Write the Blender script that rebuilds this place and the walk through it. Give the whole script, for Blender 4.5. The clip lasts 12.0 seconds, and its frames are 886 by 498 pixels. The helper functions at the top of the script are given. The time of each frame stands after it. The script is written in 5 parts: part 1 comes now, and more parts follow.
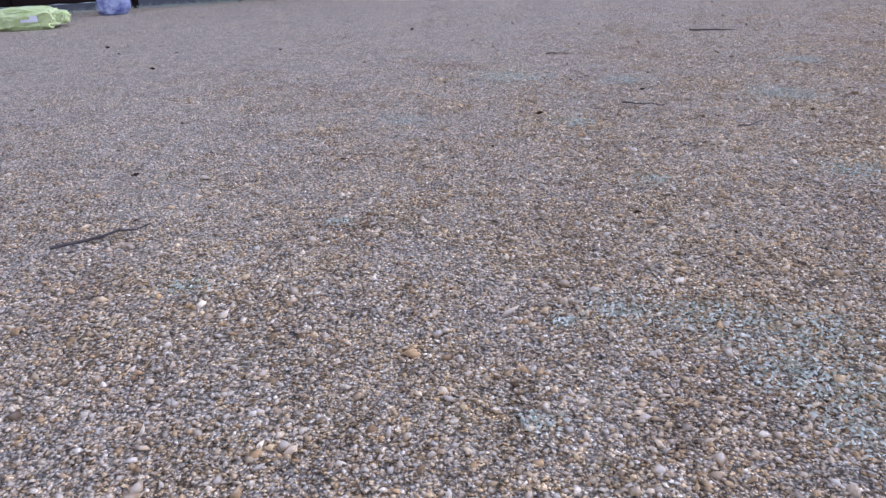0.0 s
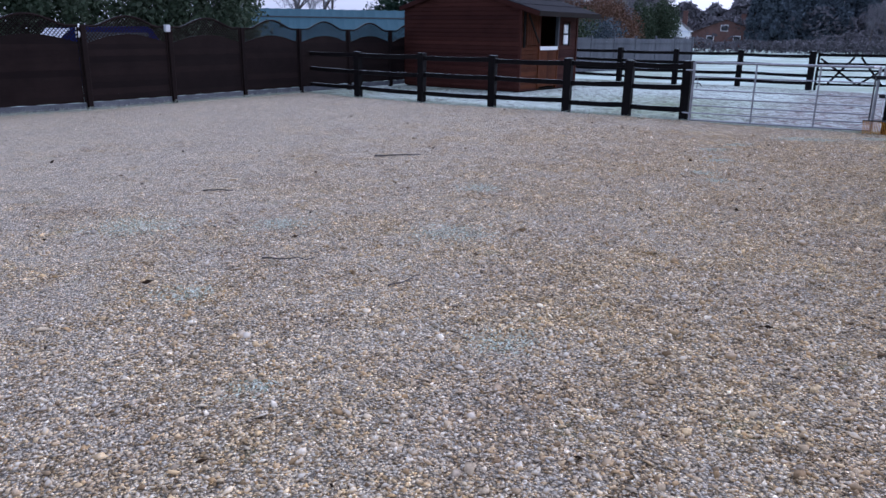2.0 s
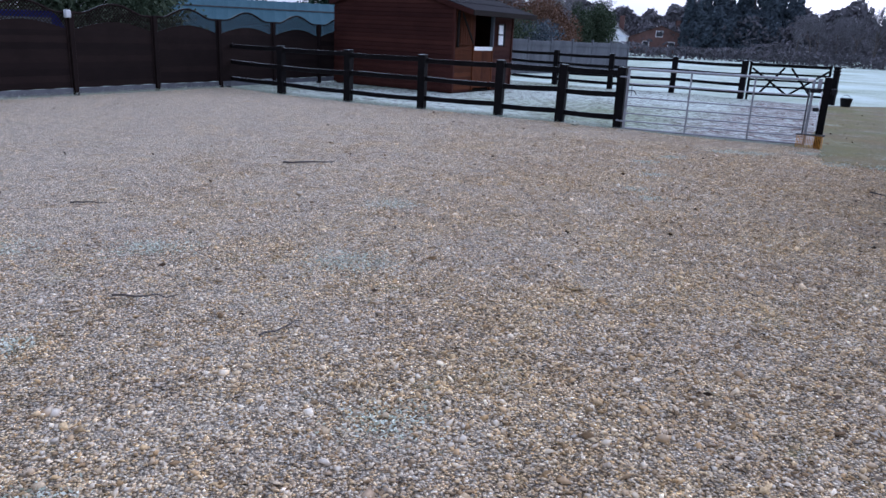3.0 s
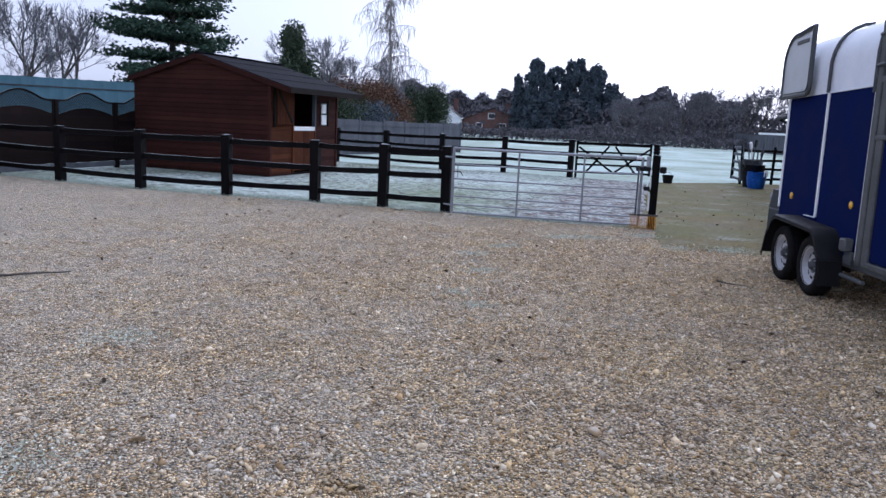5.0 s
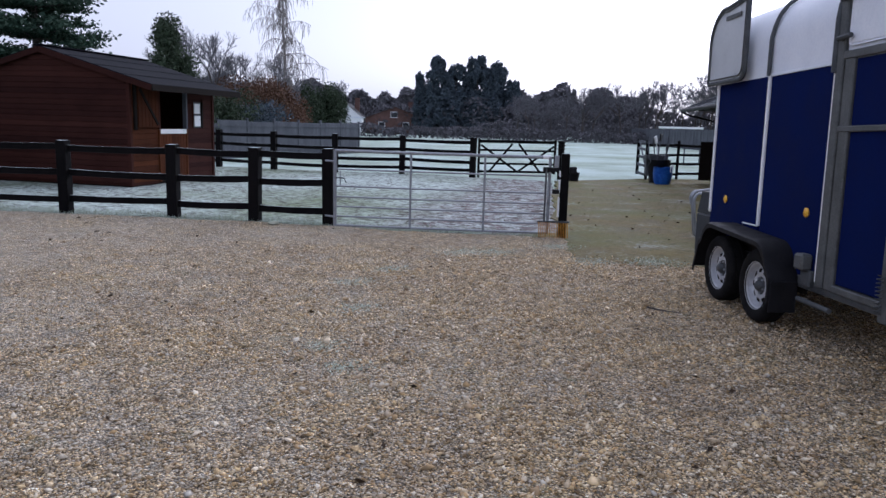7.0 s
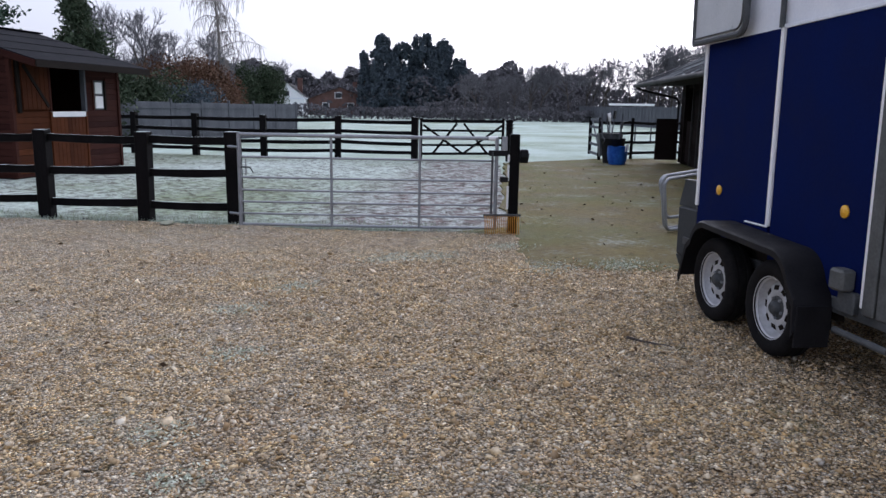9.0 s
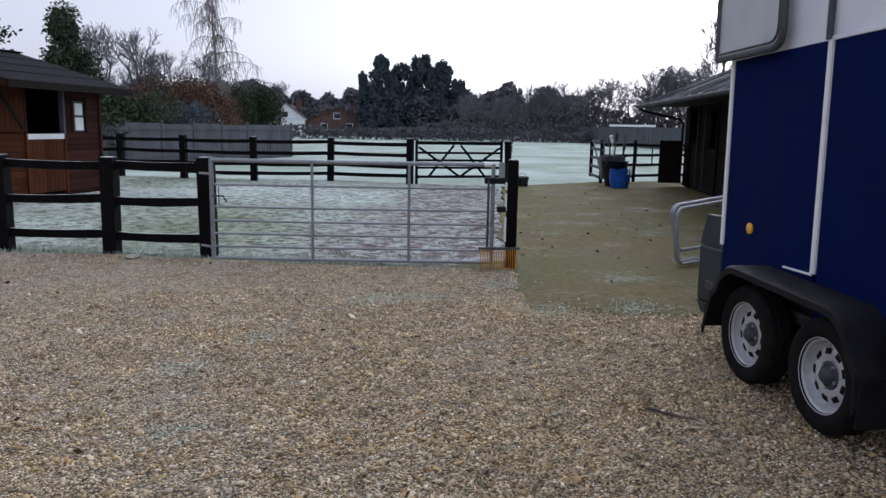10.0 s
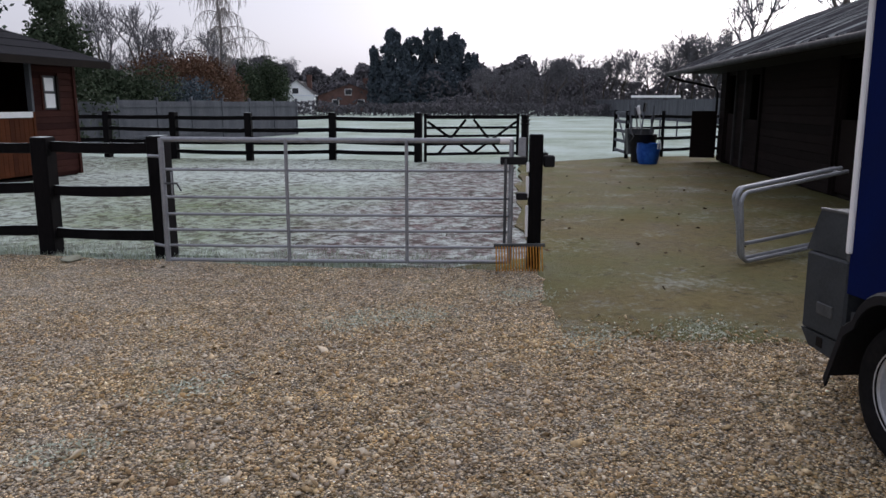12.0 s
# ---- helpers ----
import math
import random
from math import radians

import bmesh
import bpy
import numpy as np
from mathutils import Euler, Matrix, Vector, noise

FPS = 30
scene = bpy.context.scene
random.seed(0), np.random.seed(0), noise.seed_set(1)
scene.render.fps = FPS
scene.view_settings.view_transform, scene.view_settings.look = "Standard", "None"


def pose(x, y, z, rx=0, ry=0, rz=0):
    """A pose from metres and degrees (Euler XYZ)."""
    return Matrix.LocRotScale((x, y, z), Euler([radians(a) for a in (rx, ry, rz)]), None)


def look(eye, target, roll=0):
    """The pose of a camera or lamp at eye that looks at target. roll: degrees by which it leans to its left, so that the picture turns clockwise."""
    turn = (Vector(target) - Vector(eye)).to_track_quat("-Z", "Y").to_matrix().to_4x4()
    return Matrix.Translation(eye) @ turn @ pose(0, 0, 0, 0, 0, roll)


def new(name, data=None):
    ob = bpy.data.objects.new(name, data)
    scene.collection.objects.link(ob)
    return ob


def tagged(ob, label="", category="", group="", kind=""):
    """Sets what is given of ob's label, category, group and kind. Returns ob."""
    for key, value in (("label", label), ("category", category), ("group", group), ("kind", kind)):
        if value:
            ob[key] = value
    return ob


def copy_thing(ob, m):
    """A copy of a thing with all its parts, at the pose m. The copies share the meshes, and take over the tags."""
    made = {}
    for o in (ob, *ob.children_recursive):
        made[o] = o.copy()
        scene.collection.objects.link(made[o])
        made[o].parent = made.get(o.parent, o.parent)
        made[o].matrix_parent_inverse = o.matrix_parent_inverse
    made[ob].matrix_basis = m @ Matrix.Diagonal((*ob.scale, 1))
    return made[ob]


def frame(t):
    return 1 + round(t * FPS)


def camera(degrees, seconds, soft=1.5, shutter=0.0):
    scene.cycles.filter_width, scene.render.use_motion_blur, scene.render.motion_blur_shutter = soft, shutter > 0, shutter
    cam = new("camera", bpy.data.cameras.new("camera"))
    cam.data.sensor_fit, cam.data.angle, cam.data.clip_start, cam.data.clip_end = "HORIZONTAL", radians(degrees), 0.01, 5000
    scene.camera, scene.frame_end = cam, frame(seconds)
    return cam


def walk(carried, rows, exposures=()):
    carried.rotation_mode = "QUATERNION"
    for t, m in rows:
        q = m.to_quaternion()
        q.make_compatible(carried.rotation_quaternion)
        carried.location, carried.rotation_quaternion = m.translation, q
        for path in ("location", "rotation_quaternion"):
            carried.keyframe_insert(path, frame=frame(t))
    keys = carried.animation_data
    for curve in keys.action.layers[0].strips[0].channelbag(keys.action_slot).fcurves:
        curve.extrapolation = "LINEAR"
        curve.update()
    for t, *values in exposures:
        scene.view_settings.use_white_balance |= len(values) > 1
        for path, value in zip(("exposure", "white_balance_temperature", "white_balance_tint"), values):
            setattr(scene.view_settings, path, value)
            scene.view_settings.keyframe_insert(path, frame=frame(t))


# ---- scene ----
cam = camera(61.36, 12.0, 1.5)
PATH = [
    (0, (0.19, -0.746, 1.509), (0.08, 1.076, 0.692), -0.9),
    (0.5, (0.41, -0.428, 1.527), (0.443, 1.445, 0.826), 1.4),
    (1, (0.618, -0.124, 1.546), (0.721, 1.738, 0.823), -0.8),
    (1.5, (0.958, 0.205, 1.531), (1.478, 2.013, 0.853), 0.6),
    (2, (1.205, 0.514, 1.554), (1.732, 2.361, 0.999), 0.8),
    (2.5, (1.439, 0.863, 1.574), (2.048, 2.704, 1.085), 2.2),
    (3, (1.699, 1.22, 1.572), (2.381, 3.015, 1.015), 2.8),
    (3.2, (1.798, 1.353, 1.572), (2.461, 3.156, 1.019), 2.8),
    (4.8, (2.775, 2.477, 1.508), (3.718, 4.189, 1.084), -0.1),
    (5, (2.882, 2.603, 1.508), (3.936, 4.269, 1.174), 2.7),
    (5.5, (3.177, 2.932, 1.484), (4.384, 4.496, 1.167), 5),
    (6, (3.467, 3.209, 1.496), (4.592, 4.814, 1.098), 2),
    (6.5, (3.758, 3.51, 1.51), (5.0, 5.023, 1.1), 1.6),
    (6.7, (3.885, 3.635, 1.507), (5.135, 5.163, 1.187), 1.8),
    (8.3, (4.879, 4.6, 1.468), (6.166, 6.073, 1.053), -0.8),
    (8.5, (5.002, 4.709, 1.466), (6.329, 6.156, 1.084), -0.4),
    (9, (5.334, 4.957, 1.458), (6.679, 6.389, 1.083), 1),
    (9.5, (5.644, 5.175, 1.472), (6.929, 6.654, 1.071), 1.1),
    (10, (5.937, 5.477, 1.491), (7.289, 6.916, 1.168), 1),
    (10.5, (6.226, 5.734, 1.476), (7.611, 7.139, 1.148), 0.9),
    (11, (6.5, 6.028, 1.432), (7.86, 7.457, 1.104), -0.8),
    (11.5, (6.807, 6.285, 1.409), (8.143, 7.714, 0.998), 1),
    (12, (7.066, 6.572, 1.421), (8.38, 8.029, 1.035), 0.2),
]
walk(cam, [(t, look(eye, target, roll)) for t, eye, target, roll in PATH],
     [(0, 0.10, 5080, 28), (1.5, 0.14, 5040, 25), (2.5, 0.21, 5030, 23), (3.2, 0.18, 5080, 22), (5, 0.20, 5250, 20), (5.5, 0.14, 5300, 20), (6, -0.19, 5400, 20), (6.5, -0.12, 5400, 21), (8.5, 0.04, 5700, 18), (9, 0.08, 5700, 18), (10, -0.15, 5700, 17), (11, -0.36, 5750, 18), (11.5, -0.42, 6000, 18), (12, -0.27, 6050, 19)])

# ---- world and light ----
world = bpy.data.worlds.new("overcast_morning")
scene.world = world
world.use_nodes = True
wn = world.node_tree
wn.nodes.clear()
sky = wn.nodes.new("ShaderNodeTexSky")
sky.sky_type = "NISHITA"
sky.sun_disc = False
sky.sun_elevation = radians(27)
sky.sun_rotation = radians(72)
sky.air_density, sky.dust_density, sky.ozone_density = 1.0, 4.0, 1.0
sat = wn.nodes.new("ShaderNodeHueSaturation")
sat.inputs["Saturation"].default_value = 0.30
bg = wn.nodes.new("ShaderNodeBackground")
bg.inputs["Strength"].default_value = 0.15
wout = wn.nodes.new("ShaderNodeOutputWorld")
wn.links.new(sky.outputs[0], sat.inputs["Color"])
cloud = wn.nodes.new("ShaderNodeMixRGB")
cloud.inputs["Fac"].default_value = 0.45
cloud.inputs["Color2"].default_value = (6.8, 6.9, 7.2, 1)
wn.links.new(sat.outputs[0], cloud.inputs["Color1"])
wn.links.new(cloud.outputs[0], bg.inputs["Color"])
wn.links.new(bg.outputs[0], wout.inputs["Surface"])
sun_data = bpy.data.lights.new("sun", "SUN")
sun_data.energy = 0.9
sun_data.angle = radians(60)
sun_data.color = (1.0, 0.94, 0.86)
sun = new("sun", sun_data)
sun.matrix_world = look((12, 5, 17), (0, 0, 0))


# ---- materials ----
class Mat:
    """A node material with short ways to add nodes."""

    def __init__(self, name, rough=0.8, metal=0.0):
        self.m = bpy.data.materials.new(name)
        self.m.use_nodes = True
        self.t = self.m.node_tree
        self.b = self.t.nodes["Principled BSDF"]
        self.b.inputs["Roughness"].default_value = rough
        self.b.inputs["Metallic"].default_value = metal
        self.b.inputs["Specular IOR Level"].default_value = 0.07 if rough >= 0.74 else 0.2 if rough > 0.35 else 0.5
        self.pos = self.t.nodes.new("ShaderNodeNewGeometry")

    def node(self, kind, **inputs):
        n = self.t.nodes.new(kind)
        for k, v in inputs.items():
            self.put(n.inputs[k.replace("_", " ")], v)
        return n

    def put(self, socket, v):
        if isinstance(v, bpy.types.NodeSocket):
            self.t.links.new(v, socket)
        else:
            socket.default_value = v

    def noise(self, scale, detail=3.0, rough=0.55, stretch=None, local=False):
        v = self.t.nodes.new("ShaderNodeTexCoord").outputs["Object"] if local else self.pos.outputs["Position"]
        if stretch:
            mp = self.t.nodes.new("ShaderNodeMapping")
            mp.inputs["Scale"].default_value = stretch
            self.t.links.new(v, mp.inputs["Vector"])
            v = mp.outputs[0]
        n = self.node("ShaderNodeTexNoise", Vector=v, Scale=scale, Detail=detail, Roughness=rough)
        return n.outputs["Fac"]

    def ramp(self, fac, stops, smooth=False):
        n = self.t.nodes.new("ShaderNodeValToRGB")
        e = n.color_ramp.elements
        while len(e) < len(stops):
            e.new(0.5)
        for el, (p, c) in zip(e, stops):
            el.position = p
            el.color = (c, c, c, 1) if isinstance(c, (int, float)) else (*c, 1)
        self.t.links.new(fac, n.inputs["Fac"])
        return n.outputs["Color"]

    def mix(self, fac, a, b, how="MIX"):
        n = self.t.nodes.new("ShaderNodeMixRGB")
        n.blend_type = how
        for s, v in zip(n.inputs, (fac, a, b)):
            self.put(s, (*v, 1) if isinstance(v, tuple) and len(v) == 3 else v)
        return n.outputs[0]

    def math(self, op, a, b=0.0, c=0.0):
        n = self.t.nodes.new("ShaderNodeMath")
        n.operation = op
        for s, v in zip(n.inputs, (a, b, c)):
            self.put(s, v)
        return n.outputs[0]

    def up(self):
        s = self.t.nodes.new("ShaderNodeSeparateXYZ")
        self.t.links.new(self.pos.outputs["Normal"], s.inputs[0])
        return s.outputs["Z"]

    def colour(self, v):
        self.put(self.b.inputs["Base Color"], (*v, 1) if isinstance(v, tuple) else v)
        return self

    def rough(self, v):
        self.put(self.b.inputs["Roughness"], v)
        return self

    def bump(self, height, strength=0.5, distance=0.01):
        n = self.node("ShaderNodeBump", Height=height, Strength=strength, Distance=distance)
        self.t.links.new(n.outputs[0], self.b.inputs["Normal"])
        return self


def plain(name, a, b, scale=6.0, rough=0.7, metal=0.0, bump=0.2, dist=0.004, stretch=None, fine=60.0):
    """Two tones at two scales with fine relief."""
    m = Mat(name, rough, metal)
    big, small = m.noise(scale, 4, 0.6, stretch), m.noise(fine, 3, 0.6, stretch)
    f = m.math("ADD", m.math("MULTIPLY", big, 0.65), m.math("MULTIPLY", small, 0.35))
    m.colour(m.ramp(f, [(0.35, a), (0.65, b)]))
    m.rough(m.ramp(big, [(0.3, max(rough - 0.12, 0.05)), (0.7, min(rough + 0.12, 1.0))]))
    m.bump(small, bump, dist)
    return m.m


FROST = (0.62, 0.69, 0.69)


def frosted(name, a, b, scale=5.0, rough=0.8, amount=0.5, stretch=None, bump=0.3, dist=0.004):
    """A surface with frost settled on what faces up."""
    m = Mat(name, rough)
    big, small = m.noise(scale, 4, 0.6, stretch), m.noise(70, 3, 0.6, stretch)
    f = m.math("ADD", m.math("MULTIPLY", big, 0.6), m.math("MULTIPLY", small, 0.4))
    base = m.ramp(f, [(0.35, a), (0.65, b)])
    lie = m.ramp(m.up(), [(0.75, 0.0), (0.97, 1.0)])
    patch = m.ramp(m.noise(9, 5, 0.7), [(0.35, 0.45), (0.62, 1.0)])
    m.colour(m.mix(m.math("MULTIPLY", m.math("MULTIPLY", lie, patch), amount), base, FROST))
    m.bump(small, bump, dist)
    return m.m


def frost_patches(m, low, high, scale=1.05):
    """Patchy white hoar on grass: broad patches broken up by finer noise."""
    big = m.noise(scale, 4, 0.62)
    fine = m.noise(9.0, 4, 0.7)
    s = m.math("ADD", m.math("MULTIPLY", big, 0.68), m.math("MULTIPLY", fine, 0.32))
    return m.ramp(s, [(low, 0.0), (high, 1.0)])


STONES = [(0.0, (0.10, 0.068, 0.042)), (0.14, (0.40, 0.295, 0.165)), (0.30, (0.60, 0.485, 0.305)), (0.42, (0.21, 0.155, 0.094)), (0.54, (0.66, 0.56, 0.40)),
          (0.66, (0.34, 0.30, 0.245)), (0.76, (0.46, 0.325, 0.17)), (0.86, (0.29, 0.215, 0.12)), (0.93, (0.86, 0.80, 0.68)), (1.0, (0.06, 0.045, 0.034))]


HOAR = (0.67, 0.645, 0.565)


def speckled_hoar(m, pick):
    """Hoar that whitens single stones, more of them inside broken patches."""
    broad = m.math("ADD", m.math("MULTIPLY", m.noise(0.75, 3, 0.6), 0.45), m.math("MULTIPLY", m.noise(2.6, 4, 0.7, (1.0, 1.0, 1.0)), 0.55))
    away = m.node("ShaderNodeVectorMath", Vector=m.pos.outputs["Position"])
    away.operation = "DOT_PRODUCT"
    # more hoar towards the panel fence, less on the driven part by the trailer
    away.inputs[1].default_value = (-0.077, 0.064, 0.0)
    lean = m.math("MULTIPLY", m.math("MINIMUM", m.math("MAXIMUM", away.outputs["Value"], -0.35), 0.9), 0.22)
    patch = m.ramp(m.math("ADD", broad, lean), [(0.32, 0.20), (0.50, 0.45), (0.66, 0.95)])
    return m.math("MULTIPLY", m.math("MINIMUM", m.math("MAXIMUM", m.math("MULTIPLY", m.math("SUBTRACT", patch, m.math("MULTIPLY", pick, 0.85)), 2.6), 0.0), 1.0), 0.60)


def gravel_drift(m):
    """Slow changes of tone over the yard: rusty, olive and pale drifts, with darker mottling."""
    slow = m.ramp(m.noise(1.1, 4, 0.6), [(0.33, (0.90, 0.86, 0.83)), (0.5, (1.0, 0.965, 0.90)), (0.67, (1.08, 1.02, 0.88))])
    mottle = m.ramp(m.noise(5.5, 4, 0.7), [(0.33, 0.68), (0.5, 1.0), (0.66, 1.16)])
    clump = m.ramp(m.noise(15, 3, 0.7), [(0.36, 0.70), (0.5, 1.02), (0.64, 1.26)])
    return m.mix(1.0, m.mix(1.0, slow, mottle, "MULTIPLY"), clump, "MULTIPLY")


def gravel_sheet():
    m = Mat("gravel", 0.95)
    m.b.inputs["Specular IOR Level"].default_value = 0.2
    bend = m.node("ShaderNodeTexNoise", Vector=m.pos.outputs["Position"], Scale=38.0, Detail=2.0)
    shift = m.node("ShaderNodeVectorMath", Vector=bend.outputs["Color"])
    shift.operation = "SCALE"
    shift.inputs["Scale"].default_value = 0.022
    where = m.node("ShaderNodeVectorMath", Vector=m.pos.outputs["Position"])
    m.t.links.new(shift.outputs[0], where.inputs[1])
    cell = m.node("ShaderNodeTexVoronoi", Vector=where.outputs[0], Scale=72.0, Randomness=1.0)
    cell.distance = "MANHATTAN"
    sep = m.t.nodes.new("ShaderNodeSeparateColor")
    m.t.links.new(cell.outputs["Color"], sep.inputs[0])
    base = m.ramp(sep.outputs[0], STONES)
    # shadow between stones put into the colour: bright cell middles, dark rims
    gap_shade = m.ramp(cell.outputs["Distance"], [(0.0, 2.0), (0.45, 1.72), (0.80, 0.70), (1.1, 0.30)])
    base = m.mix(1.0, base, gap_shade, "MULTIPLY")
    chips = m.ramp(m.noise(120, 2, 0.6), [(0.36, 0.68), (0.64, 1.40)])
    base = m.mix(1.0, base, chips, "MULTIPLY")
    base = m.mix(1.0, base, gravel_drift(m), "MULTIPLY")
    moss = m.ramp(m.noise(2.3, 5, 0.7), [(0.58, 0.0), (0.74, 0.45)])
    base = m.mix(moss, base, (0.22, 0.24, 0.09))
    open_top = m.ramp(cell.outputs["Distance"], [(0.45, 1.0), (0.95, 0.35)])
    m.colour(m.mix(m.math("MULTIPLY", speckled_hoar(m, sep.outputs[1]), open_top), base, HOAR))
    m.bump(m.math("MULTIPLY", cell.outputs["Distance"], -1.0), 1.0, 0.016)
    return m.m


def stone_material():
    m = Mat("loose_stones", 0.95)
    m.b.inputs["Specular IOR Level"].default_value = 0.2
    one = m.pos.outputs["Random Per Island"]
    base = m.ramp(one, STONES)
    base = m.mix(m.ramp(m.noise(140, 2), [(0.4, 0.0), (0.7, 0.35)]), base, (0.26, 0.20, 0.14))
    base = m.mix(1.0, base, m.mix(1.0, gravel_drift(m), (1.22, 1.2, 1.16), "MULTIPLY"), "MULTIPLY")
    pick = m.math("FRACT", m.math("MULTIPLY", one, 37.3))
    lie = m.ramp(m.up(), [(0.2, 0.1), (0.9, 1.0)])
    m.colour(m.mix(m.math("MULTIPLY", speckled_hoar(m, pick), lie), base, HOAR))
    m.bump(m.noise(260, 2), 0.25, 0.002)
    return m.m


def grass_ground(name, low, high, amount, frost, churned=False):
    m = Mat(name, 0.95)
    tuft = m.noise(7.0, 6, 0.75)
    base = m.ramp(tuft, [(0.3, (0.10, 0.135, 0.07)), (0.5, (0.21, 0.265, 0.16)), (0.7, (0.31, 0.34, 0.22))])
    hoar = m.math("MULTIPLY", frost_patches(m, low, high, 0.22), amount)
    if churned:
        # trodden strip between the two gates: distance from its middle line
        off = m.node("ShaderNodeVectorMath", Vector=m.pos.outputs["Position"])
        off.operation = "DOT_PRODUCT"
        off.inputs[1].default_value = (-0.64, 0.77, 0.0)
        d = m.math("ABSOLUTE", m.math("SUBTRACT", off.outputs["Value"], 1.75))
        d = m.math("ADD", d, m.math("MULTIPLY", m.math("SUBTRACT", m.noise(0.7, 5, 0.7), 0.5), 3.0))
        strip = m.ramp(m.math("MULTIPLY", d, 0.25), [(0.24, 1.0), (0.54, 0.0)])
        earth = m.ramp(m.noise(9, 6, 0.78), [(0.34, (0.055, 0.040, 0.037)), (0.52, (0.18, 0.135, 0.13)), (0.68, (0.34, 0.275, 0.27))])
        base = m.mix(strip, base, earth)
        spots = m.ramp(m.math("ADD", m.math("MULTIPLY", m.noise(3.2, 5, 0.75), 0.6), m.math("MULTIPLY", m.noise(17, 4, 0.75), 0.4)), [(0.44, 0.0), (0.56, 0.80)])
        hoar = m.mix(strip, hoar, spots)
        clods = m.math("ADD", m.math("MULTIPLY", m.noise(5.5, 5, 0.75), 0.6), m.math("MULTIPLY", m.noise(15, 4, 0.7), 0.4))
        litter = m.math("MULTIPLY", m.ramp(clods, [(0.48, 0.0), (0.55, 0.95)]), m.ramp(m.noise(0.5, 3, 0.6), [(0.3, 0.45), (0.65, 1.0)]))
        m.colour(m.mix(litter, m.mix(hoar, base, frost), (0.055, 0.043, 0.034)))
        m.bump(clods, 0.9, 0.06)
        return m.m
    m.colour(m.mix(hoar, base, frost))
    m.bump(tuft, 0.8, 0.05)
    return m.m


def mud(name, a, b, low, high, amount):
    m = Mat(name, 0.8)
    big, fine = m.noise(0.9, 5, 0.65), m.noise(11, 6, 0.75)
    f = m.math("ADD", m.math("MULTIPLY", big, 0.5), m.math("MULTIPLY", fine, 0.5))
    base = m.ramp(f, [(0.32, a), (0.66, b)])
    base = m.mix(m.ramp(m.noise(0.6, 4, 0.65), [(0.42, 0.0), (0.62, 0.65)]), base, (0.115, 0.125, 0.048))
    base = m.mix(m.ramp(m.noise(6.5, 5, 0.75), [(0.56, 0.0), (0.66, 0.7)]), base, (0.045, 0.036, 0.022))
    hoar = m.math("MULTIPLY", m.ramp(m.math("ADD", m.math("MULTIPLY", m.noise(1.1, 5, 0.7), 0.55), m.math("MULTIPLY", m.noise(14, 5, 0.75), 0.45)), [(low, 0.0), (high, 1.0)]), amount)
    m.colour(m.mix(hoar, base, FROST))
    m.rough(m.ramp(big, [(0.3, 0.55), (0.7, 0.95)]))
    m.bump(fine, 0.7, 0.03)
    return m.m


def streaked_sheet():
    m = Mat("dark_frosted_sheeting", 0.8)
    base = m.ramp(m.noise(1.4, 5, 0.65), [(0.35, (0.012, 0.012, 0.017)), (0.65, (0.034, 0.035, 0.045))])
    streak = m.ramp(m.noise(1.0, 5, 0.7, (7.0, 0.45, 0.45), True), [(0.50, 0.0), (0.66, 0.5)])
    m.colour(m.mix(streak, base, FROST))
    m.bump(m.noise(3.0, 4, 0.6, (3.0, 0.4, 0.4), True), 0.4, 0.03)
    return m.m


def leaves(name, stops, rough=0.75):
    m = Mat(name, rough)
    m.colour(m.ramp(m.pos.outputs["Random Per Island"], stops))
    return m.m


def boards(name, a, b, rough=0.7, amount=0.0):
    """Stained timber: grain along the length, each board of its own tone."""
    m = Mat(name, rough)
    info = m.t.nodes.new("ShaderNodeObjectInfo")
    grain = m.noise(3.0, 6, 0.7, (1.2, 1.2, 26), False)
    f = m.math("ADD", m.math("MULTIPLY", grain, 0.6), m.math("MULTIPLY", info.outputs["Random"], 0.4))
    base = m.ramp(f, [(0.25, a), (0.75, b)])
    base = m.mix(m.ramp(m.noise(1.4, 5, 0.7), [(0.45, 0.0), (0.75, 0.5)]), base, tuple(v * 0.5 for v in a))
    if amount:
        lie = m.ramp(m.up(), [(0.75, 0.0), (0.97, amount)])
        base = m.mix(m.math("MULTIPLY", lie, m.ramp(m.noise(9, 5, 0.7), [(0.35, 0.3), (0.6, 1.0)])), base, FROST)
    m.colour(base)
    m.bump(grain, 0.3, 0.004)
    return m.m


M_REARBOX = plain("dark_grey_sheet_metal", (0.028, 0.033, 0.038), (0.058, 0.064, 0.07), 6, 0.6, 0.2, 0.12)
M_GRAVEL, M_STONE, M_GRASS = gravel_sheet(), stone_material(), grass_ground("frosted_field", 0.30, 0.60, 0.84, (0.56, 0.67, 0.645))
M_PADDOCK = grass_ground("frosted_paddock", 0.34, 0.57, 0.86, (0.58, 0.665, 0.635), True)
M_PATH = mud("trodden_path", (0.060, 0.050, 0.022), (0.205, 0.170, 0.078), 0.53, 0.66, 0.30)
M_FENCE = frosted("black_stained_timber", (0.003, 0.003, 0.0035), (0.009, 0.008, 0.0085), 6, 0.75, 1.0, (1, 1, 0.3))
M_PANEL = boards("dark_brown_panel", (0.009, 0.0065, 0.0066), (0.019, 0.0125, 0.0115), 0.9, 0.4)
M_GALV = plain("galvanised_steel", (0.24, 0.25, 0.27), (0.38, 0.40, 0.43), 9, 0.5, 0.6, 0.1)
M_RUST = plain("rusty_orange_metal", (0.30, 0.12, 0.02), (0.60, 0.30, 0.05), 12, 0.8)
